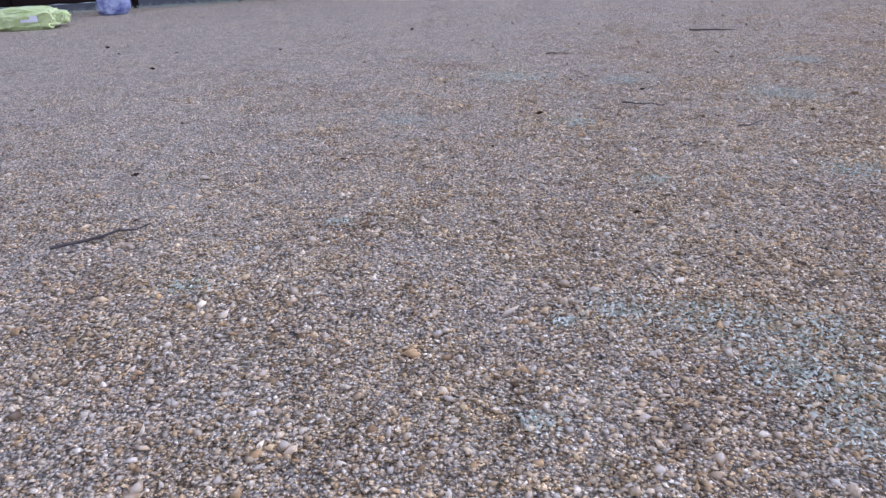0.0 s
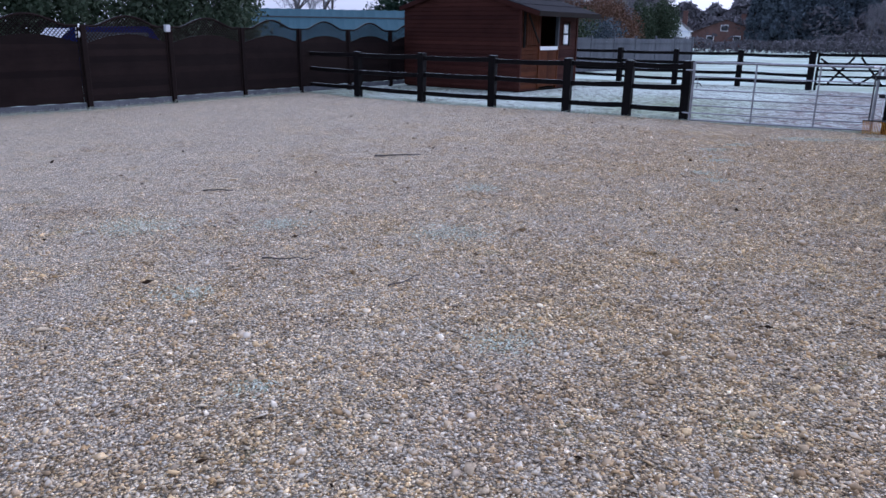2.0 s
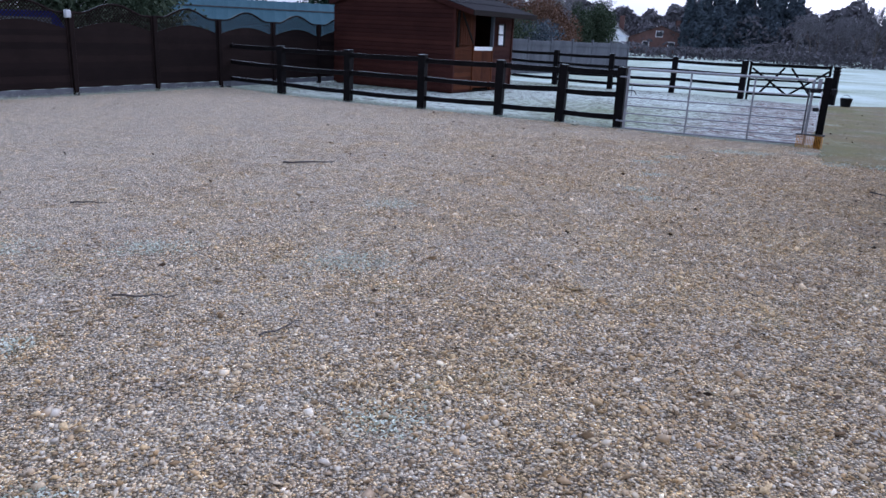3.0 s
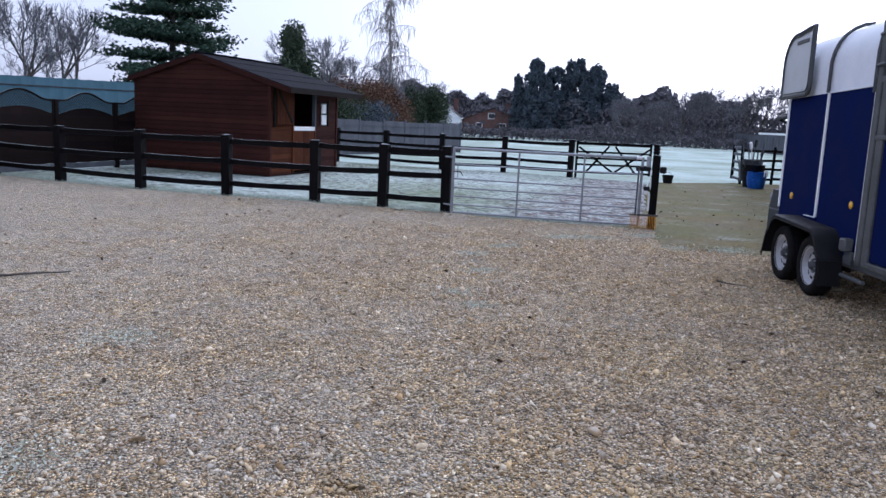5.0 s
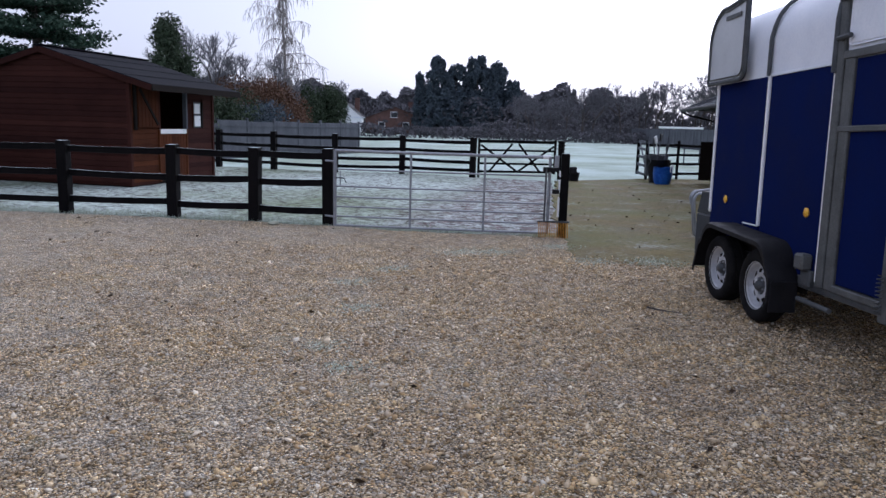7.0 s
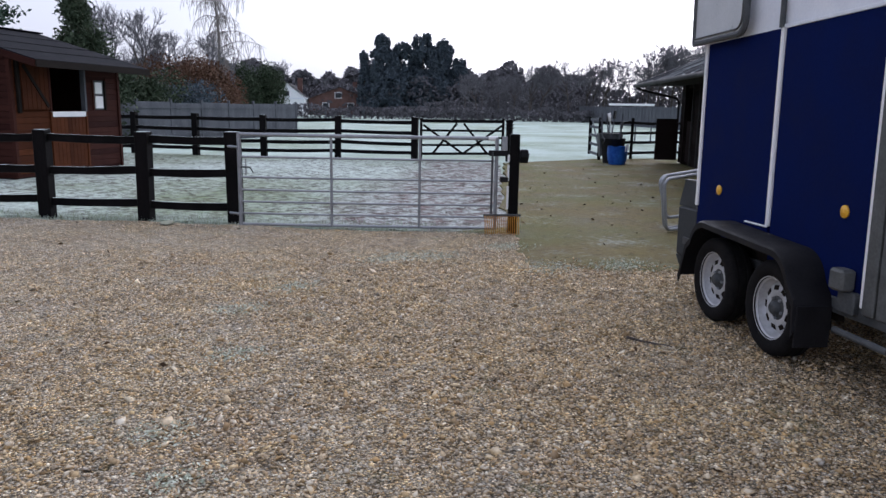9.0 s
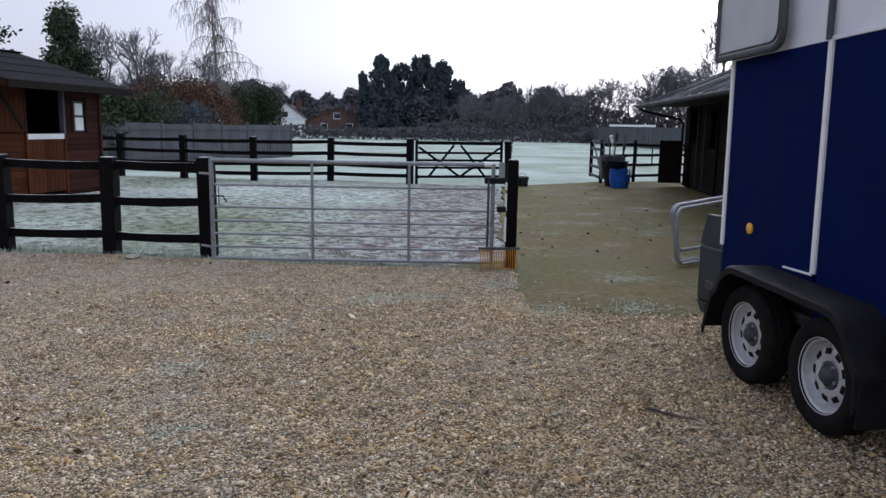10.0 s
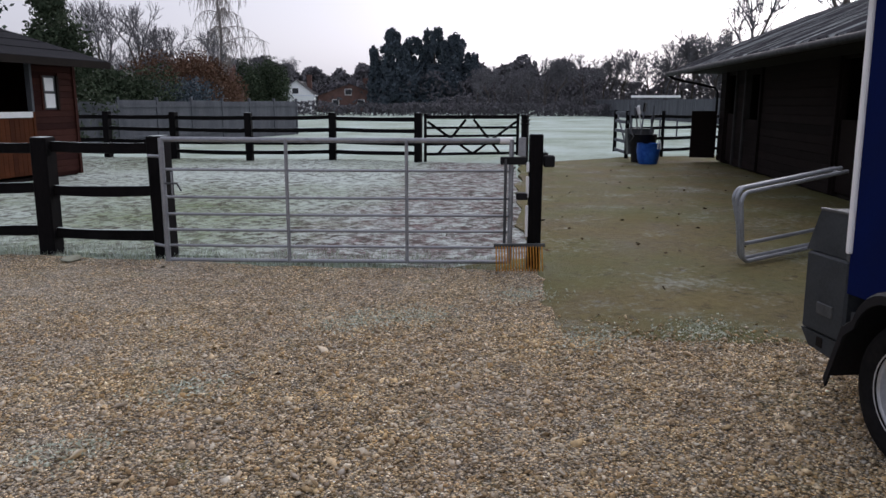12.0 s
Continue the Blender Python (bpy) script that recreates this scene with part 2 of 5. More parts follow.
M_SHED = boards("red_brown_stained_boards", (0.027, 0.0100, 0.0088), (0.060, 0.0225, 0.0170), 0.85)
M_DOOR = boards("orange_brown_boards", (0.052, 0.0175, 0.0085), (0.105, 0.035, 0.0145), 0.85)
M_FELT = frosted("roofing_felt", (0.005, 0.005, 0.008), (0.012, 0.012, 0.017), 4, 0.95, 0.015)
# near-black for dark parts, and for shade put into slots and holes
M_DARK = plain("near_black_parts_and_shade", (0.012, 0.010, 0.009), (0.022, 0.018, 0.016), 3, 0.9)
M_WHITE = plain("white_paint", (0.80, 0.81, 0.82), (0.88, 0.885, 0.89), 5, 0.5, 0, 0.05)
M_GREYW = frosted("weathered_grey_boards", (0.075, 0.08, 0.092), (0.14, 0.147, 0.165), 3, 0.9, 0.5, (1, 1, 0.2))
M_BLUE = plain("dark_blue_paint", (0.0020, 0.0064, 0.052), (0.0036, 0.0105, 0.074), 2.5, 0.88, 0, 0.05)
M_FIBRE = plain("white_fibreglass", (0.66, 0.69, 0.76), (0.80, 0.82, 0.87), 2, 0.45, 0, 0.05)
M_ALU = plain("dull_aluminium", (0.075, 0.078, 0.078), (0.145, 0.15, 0.15), 6, 0.6, 0.3, 0.12)
M_DARKMET = plain("dark_grey_steel", (0.05, 0.055, 0.06), (0.11, 0.115, 0.12), 7, 0.55, 0.3)
M_TYRE = plain("tyre_rubber", (0.007, 0.007, 0.008), (0.018, 0.017, 0.017), 14, 0.85)
M_RIM = plain("silver_painted_steel", (0.42, 0.43, 0.45), (0.62, 0.63, 0.65), 10, 0.45, 0.3)
M_PLASTIC = plain("black_plastic", (0.005, 0.005, 0.007), (0.013, 0.013, 0.016), 9, 0.6)
M_YELLOW = plain("amber_reflector", (0.75, 0.38, 0.02), (0.85, 0.50, 0.05), 20, 0.3)
M_PANE = plain("dull_plastic_sheet", (0.40, 0.42, 0.44), (0.52, 0.54, 0.56), 3, 0.35)
M_BARN = boards("black_brown_boards", (0.008, 0.0058, 0.0054), (0.019, 0.0135, 0.0125), 0.9)
M_SOFFIT = plain("dark_weathered_boards", (0.022, 0.021, 0.021), (0.050, 0.048, 0.048), 2.5, 0.9)
M_SHEET = streaked_sheet()
M_TEAL = plain("blue_green_sheet_roof", (0.032, 0.075, 0.098), (0.056, 0.11, 0.138), 0.8, 0.75)
M_BARK = plain("bark", (0.07, 0.06, 0.055), (0.14, 0.125, 0.115), 3, 0.95)
# twig grey carries a slight blue from distance haze
M_TWIG = plain("haze_tinted_twigs", (0.125, 0.122, 0.134), (0.20, 0.196, 0.212), 0.6, 0.95)
M_BIRCH = plain("birch_twigs", (0.16, 0.14, 0.13), (0.34, 0.31, 0.29), 1.0, 0.9)
# pale blue of distance haze is mixed into the needle colour
M_CONIFER = leaves("haze_tinted_conifer_needles", [(0.0, (0.066, 0.086, 0.108)), (0.6, (0.084, 0.106, 0.126)), (1.0, (0.105, 0.130, 0.146))])
M_PINE = leaves("pine_needles", [(0.0, (0.022, 0.042, 0.030)), (0.6, (0.048, 0.082, 0.056)), (1.0, (0.10, 0.14, 0.10))])
M_HOLLY = leaves("evergreen_leaves", [(0.0, (0.040, 0.056, 0.036)), (0.6, (0.056, 0.076, 0.046)), (1.0, (0.085, 0.105, 0.068))])
M_RUSTLEAF = leaves("russet_leaves", [(0.0, (0.10, 0.056, 0.037)), (0.6, (0.122, 0.07, 0.046)), (1.0, (0.15, 0.09, 0.06))])
# hedge and far undergrowth: the blue-grey of distance haze is in these tones
M_HEDGE = leaves("haze_tinted_hedge", [(0.0, (0.098, 0.095, 0.106)), (0.5, (0.116, 0.112, 0.124)), (1.0, (0.142, 0.137, 0.150))])
M_BLADE = leaves("frosted_blades", [(0.0, (0.24, 0.28, 0.17)), (0.5, (0.44, 0.49, 0.40)), (1.0, (0.64, 0.70, 0.67))])
M_BRICK = plain("red_brick", (0.11, 0.065, 0.055), (0.18, 0.11, 0.095), 1.5, 0.9)
M_TILE = frosted("grey_roof_tiles", (0.10, 0.09, 0.095), (0.17, 0.155, 0.16), 1.5, 0.8, 0.8)
M_GLASS = plain("dark_window_glass", (0.03, 0.035, 0.04), (0.05, 0.055, 0.06), 1, 0.08)
M_GREENBAG = plain("lime_green_plastic", (0.48, 0.60, 0.20), (0.72, 0.80, 0.46), 9, 0.4, 0, 0.5, 0.02)
M_BLUEBAG = plain("blue_white_plastic", (0.008, 0.025, 0.26), (0.62, 0.67, 0.80), 6, 0.4, 0, 0.5, 0.02)
M_TUB = plain("bright_blue_plastic", (0.010, 0.05, 0.26), (0.03, 0.13, 0.48), 9, 0.4)


# ---- mesh helpers ----
def smooth(me, angle=40):
    me.polygons.foreach_set("use_smooth", [True] * len(me.polygons))
    me.set_sharp_from_angle(angle=radians(angle))


def to_mesh(name, bm, material, soft=False):
    me = bpy.data.meshes.new(name)
    bm.to_mesh(me)
    bm.free()
    me.materials.append(material)
    if soft:
        smooth(me)
    return me


def part(name, bm, material, parent, label="", soft=False):
    me = bm if isinstance(bm, bpy.types.Mesh) else to_mesh(name, bm, material, soft)
    ob = new(name, me)
    ob.parent = parent
    return tagged(ob, label) if label else ob


def thing(name, m, label, category, group="", kind=""):
    ob = new(name)
    ob.empty_display_size = 0.2
    ob.matrix_world = m
    return tagged(ob, label, category, group, kind)


def box(x0, x1, y0, y1, z0, z1, bevel=0.006, bm=None):
    """A box between two corners, with its edges taken off."""
    bm = bm or bmesh.new()
    m = Matrix.Translation(((x0 + x1) / 2, (y0 + y1) / 2, (z0 + z1) / 2)) @ Matrix.Diagonal((x1 - x0, y1 - y0, z1 - z0, 1))
    vs = bmesh.ops.create_cube(bm, size=1, matrix=m)["verts"]
    if bevel:
        es = list({e for v in vs for e in v.link_edges})
        bmesh.ops.bevel(bm, geom=es, offset=bevel, segments=1, affect="EDGES", profile=0.5)
    return bm


def beam(p, q, w, h, bevel=0.006, bm=None, roll=0.0):
    """A squared beam from p to q: w across, h high."""
    bm = bm or bmesh.new()
    p, q = Vector(p), Vector(q)
    d = q - p
    up = Vector((0, 0, 1)) if abs(d.normalized().z) < 0.95 else Vector((1, 0, 0))
    side = d.cross(up).normalized()
    top = side.cross(d).normalized()
    rot = Matrix((side, d.normalized(), top)).transposed().to_4x4()
    m = Matrix.Translation((p + q) / 2) @ rot @ pose(0, 0, 0, 0, roll, 0) @ Matrix.Diagonal((w, d.length, h, 1))
    vs = bmesh.ops.create_cube(bm, size=1, matrix=m)["verts"]
    if bevel:
        es = list({e for v in vs for e in v.link_edges})
        bmesh.ops.bevel(bm, geom=es, offset=bevel, segments=1, affect="EDGES", profile=0.5)
    return bm


def tube(points, r, sides=10, bm=None, closed=False):
    """A round bar along points."""
    bm = bm or bmesh.new()
    pts = [Vector(p) for p in points]
    n = len(pts)
    rings, prev = [], None
    for i, p in enumerate(pts):
        a = pts[i - 1] if (i or closed) else p
        b = pts[(i + 1) % n] if (i < n - 1 or closed) else p
        d = (b - a).normalized()
        if prev is None:
            ref = Vector((0, 0, 1)) if abs(d.z) < 0.9 else Vector((1, 0, 0))
            s = d.cross(ref).normalized()
        else:
            s = (prev - d * prev.dot(d)).normalized()
        prev = s
        u = s.cross(d)
        rr = r[i] if isinstance(r, (list, tuple)) else r
        rings.append([bm.verts.new(p + (s * math.cos(k * math.tau / sides) + u * math.sin(k * math.tau / sides)) * rr) for k in range(sides)])
    for i in range(n if closed else n - 1):
        a, b = rings[i], rings[(i + 1) % n]
        for k in range(sides):
            bm.faces.new((a[k], a[(k + 1) % sides], b[(k + 1) % sides], b[k]))
    if not closed:
        bm.faces.new(rings[0])
        bm.faces.new(rings[-1][::-1])
    bmesh.ops.recalc_face_normals(bm, faces=bm.faces)
    return bm


def lathe(profile, sides=32, axis="y", bm=None):
    """Turns (radius, height) points about an axis through the origin."""
    bm = bm or bmesh.new()
    rings = []
    for r, h in profile:
        ring = []
        for k in range(sides):
            a = k * math.tau / sides
            c, s = r * math.cos(a), r * math.sin(a)
            ring.append(bm.verts.new((c, h, s) if axis == "y" else (c, s, h)))
        rings.append(ring)
    for a, b in zip(rings, rings[1:]):
        for k in range(sides):
            bm.faces.new((a[k], a[(k + 1) % sides], b[(k + 1) % sides], b[k]))
    bmesh.ops.recalc_face_normals(bm, faces=bm.faces)
    return bm


def plate(outline, y0, y1, bm=None):
    """A flat plate: an (x, z) outline given thickness from y0 to y1."""
    bm = bm or bmesh.new()
    a = [bm.verts.new((x, y0, z)) for x, z in outline]
    b = [bm.verts.new((x, y1, z)) for x, z in outline]
    bm.faces.new(a)
    bm.faces.new(b[::-1])
    n = len(a)
    for i in range(n):
        bm.faces.new((a[i], b[i], b[(i + 1) % n], a[(i + 1) % n]))
    bmesh.ops.recalc_face_normals(bm, faces=bm.faces)
    return bm


def arc(cx, cz, r, a0, a1, n=6):
    return [(cx + r * math.cos(radians(a0 + (a1 - a0) * i / n)), cz + r * math.sin(radians(a0 + (a1 - a0) * i / n))) for i in range(n + 1)]


def soup(name, verts, faces, material):
    """One mesh from arrays of vertices and equal-sided faces."""
    me = bpy.data.meshes.new(name)
    k = faces.shape[1]
    me.vertices.add(len(verts))
    me.vertices.foreach_set("co", verts.astype(np.float32).ravel())
    me.loops.add(faces.size)
    me.loops.foreach_set("vertex_index", faces.astype(np.int32).ravel())
    me.polygons.add(len(faces))
    me.polygons.foreach_set("loop_start", np.arange(0, faces.size, k, dtype=np.int32))
    me.update(calc_edges=True)
    me.materials.append(material)
    return me


def facing(x, y, z, dx, dy):
    """A pose at a place, with its x axis along (dx, dy)."""
    return pose(x, y, z, 0, 0, math.degrees(math.atan2(dy, dx)))


# ---- ground ----
def sheet(name, outline, z, thick, material, label, rag=0.0, step=0.35):
    """A thin sheet of ground with an uneven edge."""
    pts = []
    for (ax, ay), (bx, by) in zip(outline, outline[1:] + outline[:1]):
        n = max(1, int(math.hypot(bx - ax, by - ay) / step)) if rag else 1
        for i in range(n):
            x, y = ax + (bx - ax) * i / n, ay + (by - ay) * i / n
            k = noise.noise_vector(Vector((x * 0.9, y * 0.9, z))) * rag + noise.noise_vector(Vector((x * 4, y * 4, z))) * rag * 0.5 + noise.noise_vector(Vector((x * 13, y * 13, z))) * rag * 0.35
            pts.append((x + k.x, y + k.y))
    bm = bmesh.new()
    top = [bm.verts.new((x, y, z)) for x, y in pts]
    low = [bm.verts.new((x, y, z - thick)) for x, y in pts]
    bm.faces.new(top)
    n = len(pts)
    for i in range(n):
        bm.faces.new((top[i], low[i], low[(i + 1) % n], top[(i + 1) % n]))
    bmesh.ops.recalc_face_normals(bm, faces=bm.faces)
    bmesh.ops.triangulate(bm, faces=[f for f in bm.faces if len(f.verts) > 4])
    return tagged(new(name, to_mesh(name, bm, material)), label, "ground", kind="structure")


bm = bmesh.new()
bmesh.ops.create_grid(bm, x_segments=2, y_segments=2, size=2500)
ground = new("ground", to_mesh("ground", bm, M_GRASS))
ground.location.z = -0.06
tagged(ground, "frost-covered short grass of the paddock and field", "ground", kind="structure")

RAIL_POSTS = [(3.26, 21.23), (4.36, 19.55), (5.60, 17.95), (6.87, 16.55), (8.13, 15.36), (9.00, 14.35), (9.76, 13.45)]
GATE_POST = (11.94, 10.80)
PANEL_POSTS = [(7.46, 24.72), (6.00, 23.46), (4.53, 22.16), (3.05, 20.83), (1.59, 19.61), (0.05, 18.17), (-1.45, 16.84), (-3.10, 15.69), (-4.71, 14.59), (-6.35, 13.50), (-8.00, 12.42), (-9.65, 11.34), (-11.3, 10.26)]

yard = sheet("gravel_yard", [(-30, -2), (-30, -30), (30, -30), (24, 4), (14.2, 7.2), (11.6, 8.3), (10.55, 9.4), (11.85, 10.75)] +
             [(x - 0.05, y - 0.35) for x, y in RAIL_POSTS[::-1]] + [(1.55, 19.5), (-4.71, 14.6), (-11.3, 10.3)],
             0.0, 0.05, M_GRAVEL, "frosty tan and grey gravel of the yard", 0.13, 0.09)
path = sheet("trodden_path", [(9.4, 9.2), (10.6, 7.2), (14.2, 5.5), (24, 2.5), (28, 16), (24.5, 18.2), (20.4, 18.6), (16.3, 14.9), (12.3, 11.15), (11.3, 11.3)],
             -0.006, 0.05, M_PATH, "olive-brown trodden earth path dusted with frost", 0.15)
paddock = sheet("paddock_grass", [(3.0, 21.2)] + [(x + 0.1, y) for x, y in RAIL_POSTS] + [(11.9, 10.9), (12.6, 11.2), (16.4, 15.0), (20.3, 18.7), (19.2, 20.6), (18.2, 22.6), (16.7, 24.0), (15.0, 25.7), (13.5, 27.6), (12.2, 30.2), (6.5, 26.5)],
                -0.028, 0.03, M_PADDOCK, "short frosted green grass of the small paddock", 0.15)


# ---- fences and gates ----
def fence_post(w, h, cap=0.012):
    """A squared post, its top edges taken off, a little uneven."""
    bm = box(-w / 2, w / 2, -w / 2, w / 2, -0.1, h, cap)
    for v in bm.verts:
        v.co += noise.noise_vector(v.co * 3) * 0.006
    return bm


def rail_fence(name, posts, heights, label, material, w=0.165, h=1.10, rail=(0.045, 0.10), group=""):
    fence = thing(name, pose(posts[0][0], posts[0][1], 0), label, "fence", group)
    o = Vector((posts[0][0], posts[0][1], 0))
    me = to_mesh("post", fence_post(w, h), material)
    for i, (x, y) in enumerate(posts):
        a, b = posts[max(i - 1, 0)], posts[min(i + 1, len(posts) - 1)]
        p = part("post", me, material, fence)
        p.matrix_basis = Matrix.Translation(Vector((x, y, 0)) - o) @ facing(0, 0, random.uniform(-0.02, 0.02), b[0] - a[0], b[1] - a[1]) @ pose(0, 0, 0, random.uniform(-1, 1), random.uniform(-1, 1), 0)
    for (ax, ay), (bx, by) in zip(posts, posts[1:]):
        for z in heights:
            bm = bmesh.new()
            n = 5
            p, q = Vector((ax, ay, z)) - o, Vector((bx, by, z)) - o
            side = (q - p).cross(Vector((0, 0, 1))).normalized() * rail[0] / 2
            k1, k2 = random.uniform(-0.02, 0.02), random.uniform(-0.02, 0.02)
            rings = []
            for i in range(n + 1):
                f = i / n
                c = p.lerp(q, f) + Vector((0, 0, k1 * (1 - f) + k2 * f - 0.012 * math.sin(f * math.pi)))
                hh = rail[1] / 2 * random.uniform(0.93, 1.05)
                rings.append([bm.verts.new(c + s * side + Vector((0, 0, u * hh))) for s, u in ((-1, -0.85), (-1, 0.85), (-0.8, 1), (0.8, 1), (1, 0.85), (1, -0.85), (0, -1))])
            for ra, rb in zip(rings, rings[1:]):
                for j in range(7):
                    bm.faces.new((ra[j], ra[(j + 1) % 7], rb[(j + 1) % 7], rb[j]))
            bm.faces.new(rings[0])
            bm.faces.new(rings[-1][::-1])
            bmesh.ops.recalc_face_normals(bm, faces=bm.faces)
            part("rail", bm, material, fence)
    return fence


yard_fence = rail_fence("post_and_rail_fence", RAIL_POSTS, (0.20, 0.60, 1.0), "black-stained three-rail timber fence with frosted tops along the gravel", M_FENCE)
FAR_POSTS = [(12.7, 28.7), (13.75, 27.1), (14.86, 25.47), (16.05, 23.75), (17.76, 22.63), (18.99, 20.72)]
far_fence = rail_fence("post_and_rail_fence", FAR_POSTS, (0.18, 0.42, 0.72, 1.02), "black four-rail timber fence across the paddock", M_FENCE, 0.17, 1.16)
side_fence = rail_fence("post_and_rail_fence", [(23.75, 17.95), (25.1, 17.75), (26.6, 17.5), (28.2, 17.2)], (0.16, 0.48, 0.78, 1.06), "dark timber rail fence beside the stable block", M_FENCE, 0.075, 1.2, (0.035, 0.085))

# far gate post and gate
far_gate = thing("wooden_field_gate", facing(19.10, 20.62, 0, 2.24, -1.16), "black timber five-bar gate with crossed braces and frosted top", "gate")
GW = 2.46
for z, hgt in ((0.16, 0.07), (0.40, 0.06), (0.60, 0.06), (0.80, 0.06), (1.06, 0.09)):
    part("bar", beam((0, 0, z), (GW, 0, z), 0.04, hgt, 0.006), M_FENCE, far_gate)
for x in (0.03, GW - 0.03):
    part("stile", beam((x, 0, -0.06 if x < 1 else 0.10), (x, 0, 1.14), 0.07, 0.06), M_FENCE, far_gate)
for a, b in (((0.08, 0.95), (GW / 2, 0.16)), ((GW / 2, 0.16), (GW - 0.08, 0.95)), ((0.35, 0.16), (1.05, 1.0)), ((1.25, 1.0), (1.95, 0.16))):
    part("brace", beam((a[0], -0.04, a[1]), (b[0], -0.04, b[1]), 0.03, 0.06, 0.004), M_FENCE, far_gate)
shut_post = thing("gate_post", pose(21.42, 19.40, 0, 0, 0, 20), "dark timber gate post with a frosted, notched top", "post")
part("shaft", fence_post(0.15, 1.12), M_FENCE, shut_post)
for i in range(3):
    part("hook", box(-0.09, 0.09, -0.1, 0.1, 0.86 + i * 0.1, 0.90 + i * 0.1, 0.01), M_FENCE, shut_post)


# galvanised field gate in the yard fence
GATE_DIR = (11.82 - 9.62, 10.96 - 13.03)
field_gate = thing("metal_field_gate", facing(9.61, 13.03, 0, *GATE_DIR), "galvanised seven-bar steel field gate, closed and hung on black posts", "gate")
GL = 3.02
for i, z in enumerate((0.04, 0.17, 0.31, 0.45, 0.60, 0.84, 1.10)):
    r = 0.023 if i == 6 else (0.017 if i == 0 else 0.0125)
    part("bar", tube([(0, 0, z), (GL * 0.33, 0, z - 0.004), (GL * 0.66, 0, z - 0.003), (GL, 0, z)], r, 10), M_GALV, field_gate, "", True)
for x, r in ((0, 0.024), (1.08, 0.016), (2.12, 0.016), (GL, 0.022)):
    part("upright", tube([(x, -0.012, 0.03), (x, -0.012, 1.11)], r, 10), M_GALV, field_gate, "", True)
hinge = part("hinge", tube([(-0.02, 0, 0.95), (-0.16, 0.10, 0.95)], 0.014, 8), M_GALV, field_gate)
part("hinge", tube([(-0.02, 0, 0.16), (-0.16, 0.10, 0.16)], 0.014, 8), M_GALV, field_gate)
part("latch_bar", tube([(0.08, -0.03, 0.82), (0.08, -0.03, 0.62)], 0.008, 8), M_GALV, field_gate)
part("latch_hook", tube([(0.02, -0.03, 0.72), (0.13, -0.04, 0.72), (0.17, -0.06, 0.66)], 0.009, 8), M_DARKMET, field_gate)
part("frosted_end", tube([(GL - 0.10, 0, 1.10), (GL + 0.01, 0, 1.10)], 0.028, 10), M_WHITE, field_gate, "end of the top bar white with frost")
part("drop_bolt", tube([(GL - 0.05, -0.05, 0.22), (GL - 0.05, -0.05, 0.95)], 0.013, 8), M_DARKMET, field_gate)

gate_post = thing("gate_post", facing(GATE_POST[0], GATE_POST[1], 0, *GATE_DIR), "black square gate post with white metal strips and a latch", "post")
part("shaft", fence_post(0.115, 1.16), M_FENCE, gate_post)
for z0, z1 in ((0.28, 0.55), (0.62, 0.80), (0.84, 0.92)):
    part("strip", box(-0.078, -0.056, -0.05, -0.01, z0, z1, 0.003), M_WHITE, gate_post, "white metal strip")
part("latch_block", box(-0.16, -0.066, -0.06, 0.04, 0.60, 0.66, 0.006), M_PLASTIC, gate_post)
part("latch_arm", box(-0.30, -0.07, -0.03, 0.03, 0.90, 0.965, 0.008), M_PLASTIC, gate_post)
part("latch_plate", box(-0.15, -0.085, -0.035, -0.02, 0.97, 1.13, 0.004), M_GALV, gate_post, "frosted latch plate")
part("bracket", box(0.066, 0.16, -0.05, 0.05, 0.88, 0.98, 0.012), M_PLASTIC, gate_post)

grille = thing("rusty_rake_head", facing(11.68, 10.86, 0, 0.21, -0.19), "rusty orange metal rake head leaning on the gate post", "rake")
part("back_bar", beam((-0.12, 0.02, 0.215), (0.32, 0.02, 0.22), 0.02, 0.03, 0.004), M_DARKMET, grille, "dark rusted back bar")
for i in range(17):
    x = -0.10 + i * 0.0245
    part("tine", tube([(x, 0.015, 0.21), (x + 0.002, -0.02, 0.12), (x + 0.004, -0.05, 0.005)], 0.006, 6), M_RUST, grille)

bucket = thing("black_bucket", pose(20.84, 18.35, -0.01), "black rubber bucket on the frosty path edge", "bucket")
part("bowl", lathe([(0.0, 0.0), (0.13, 0.0), (0.17, 0.24), (0.18, 0.25), (0.165, 0.25), (0.125, 0.02), (0.0, 0.02)], 24, "z"), M_PLASTIC, bucket, "", True)
part("handle", tube([(0.17 * math.cos(a), 0.02, 0.24 + 0.10 * math.sin(a)) for a in np.linspace(0, math.pi, 9)], 0.006, 6), M_DARKMET, bucket)


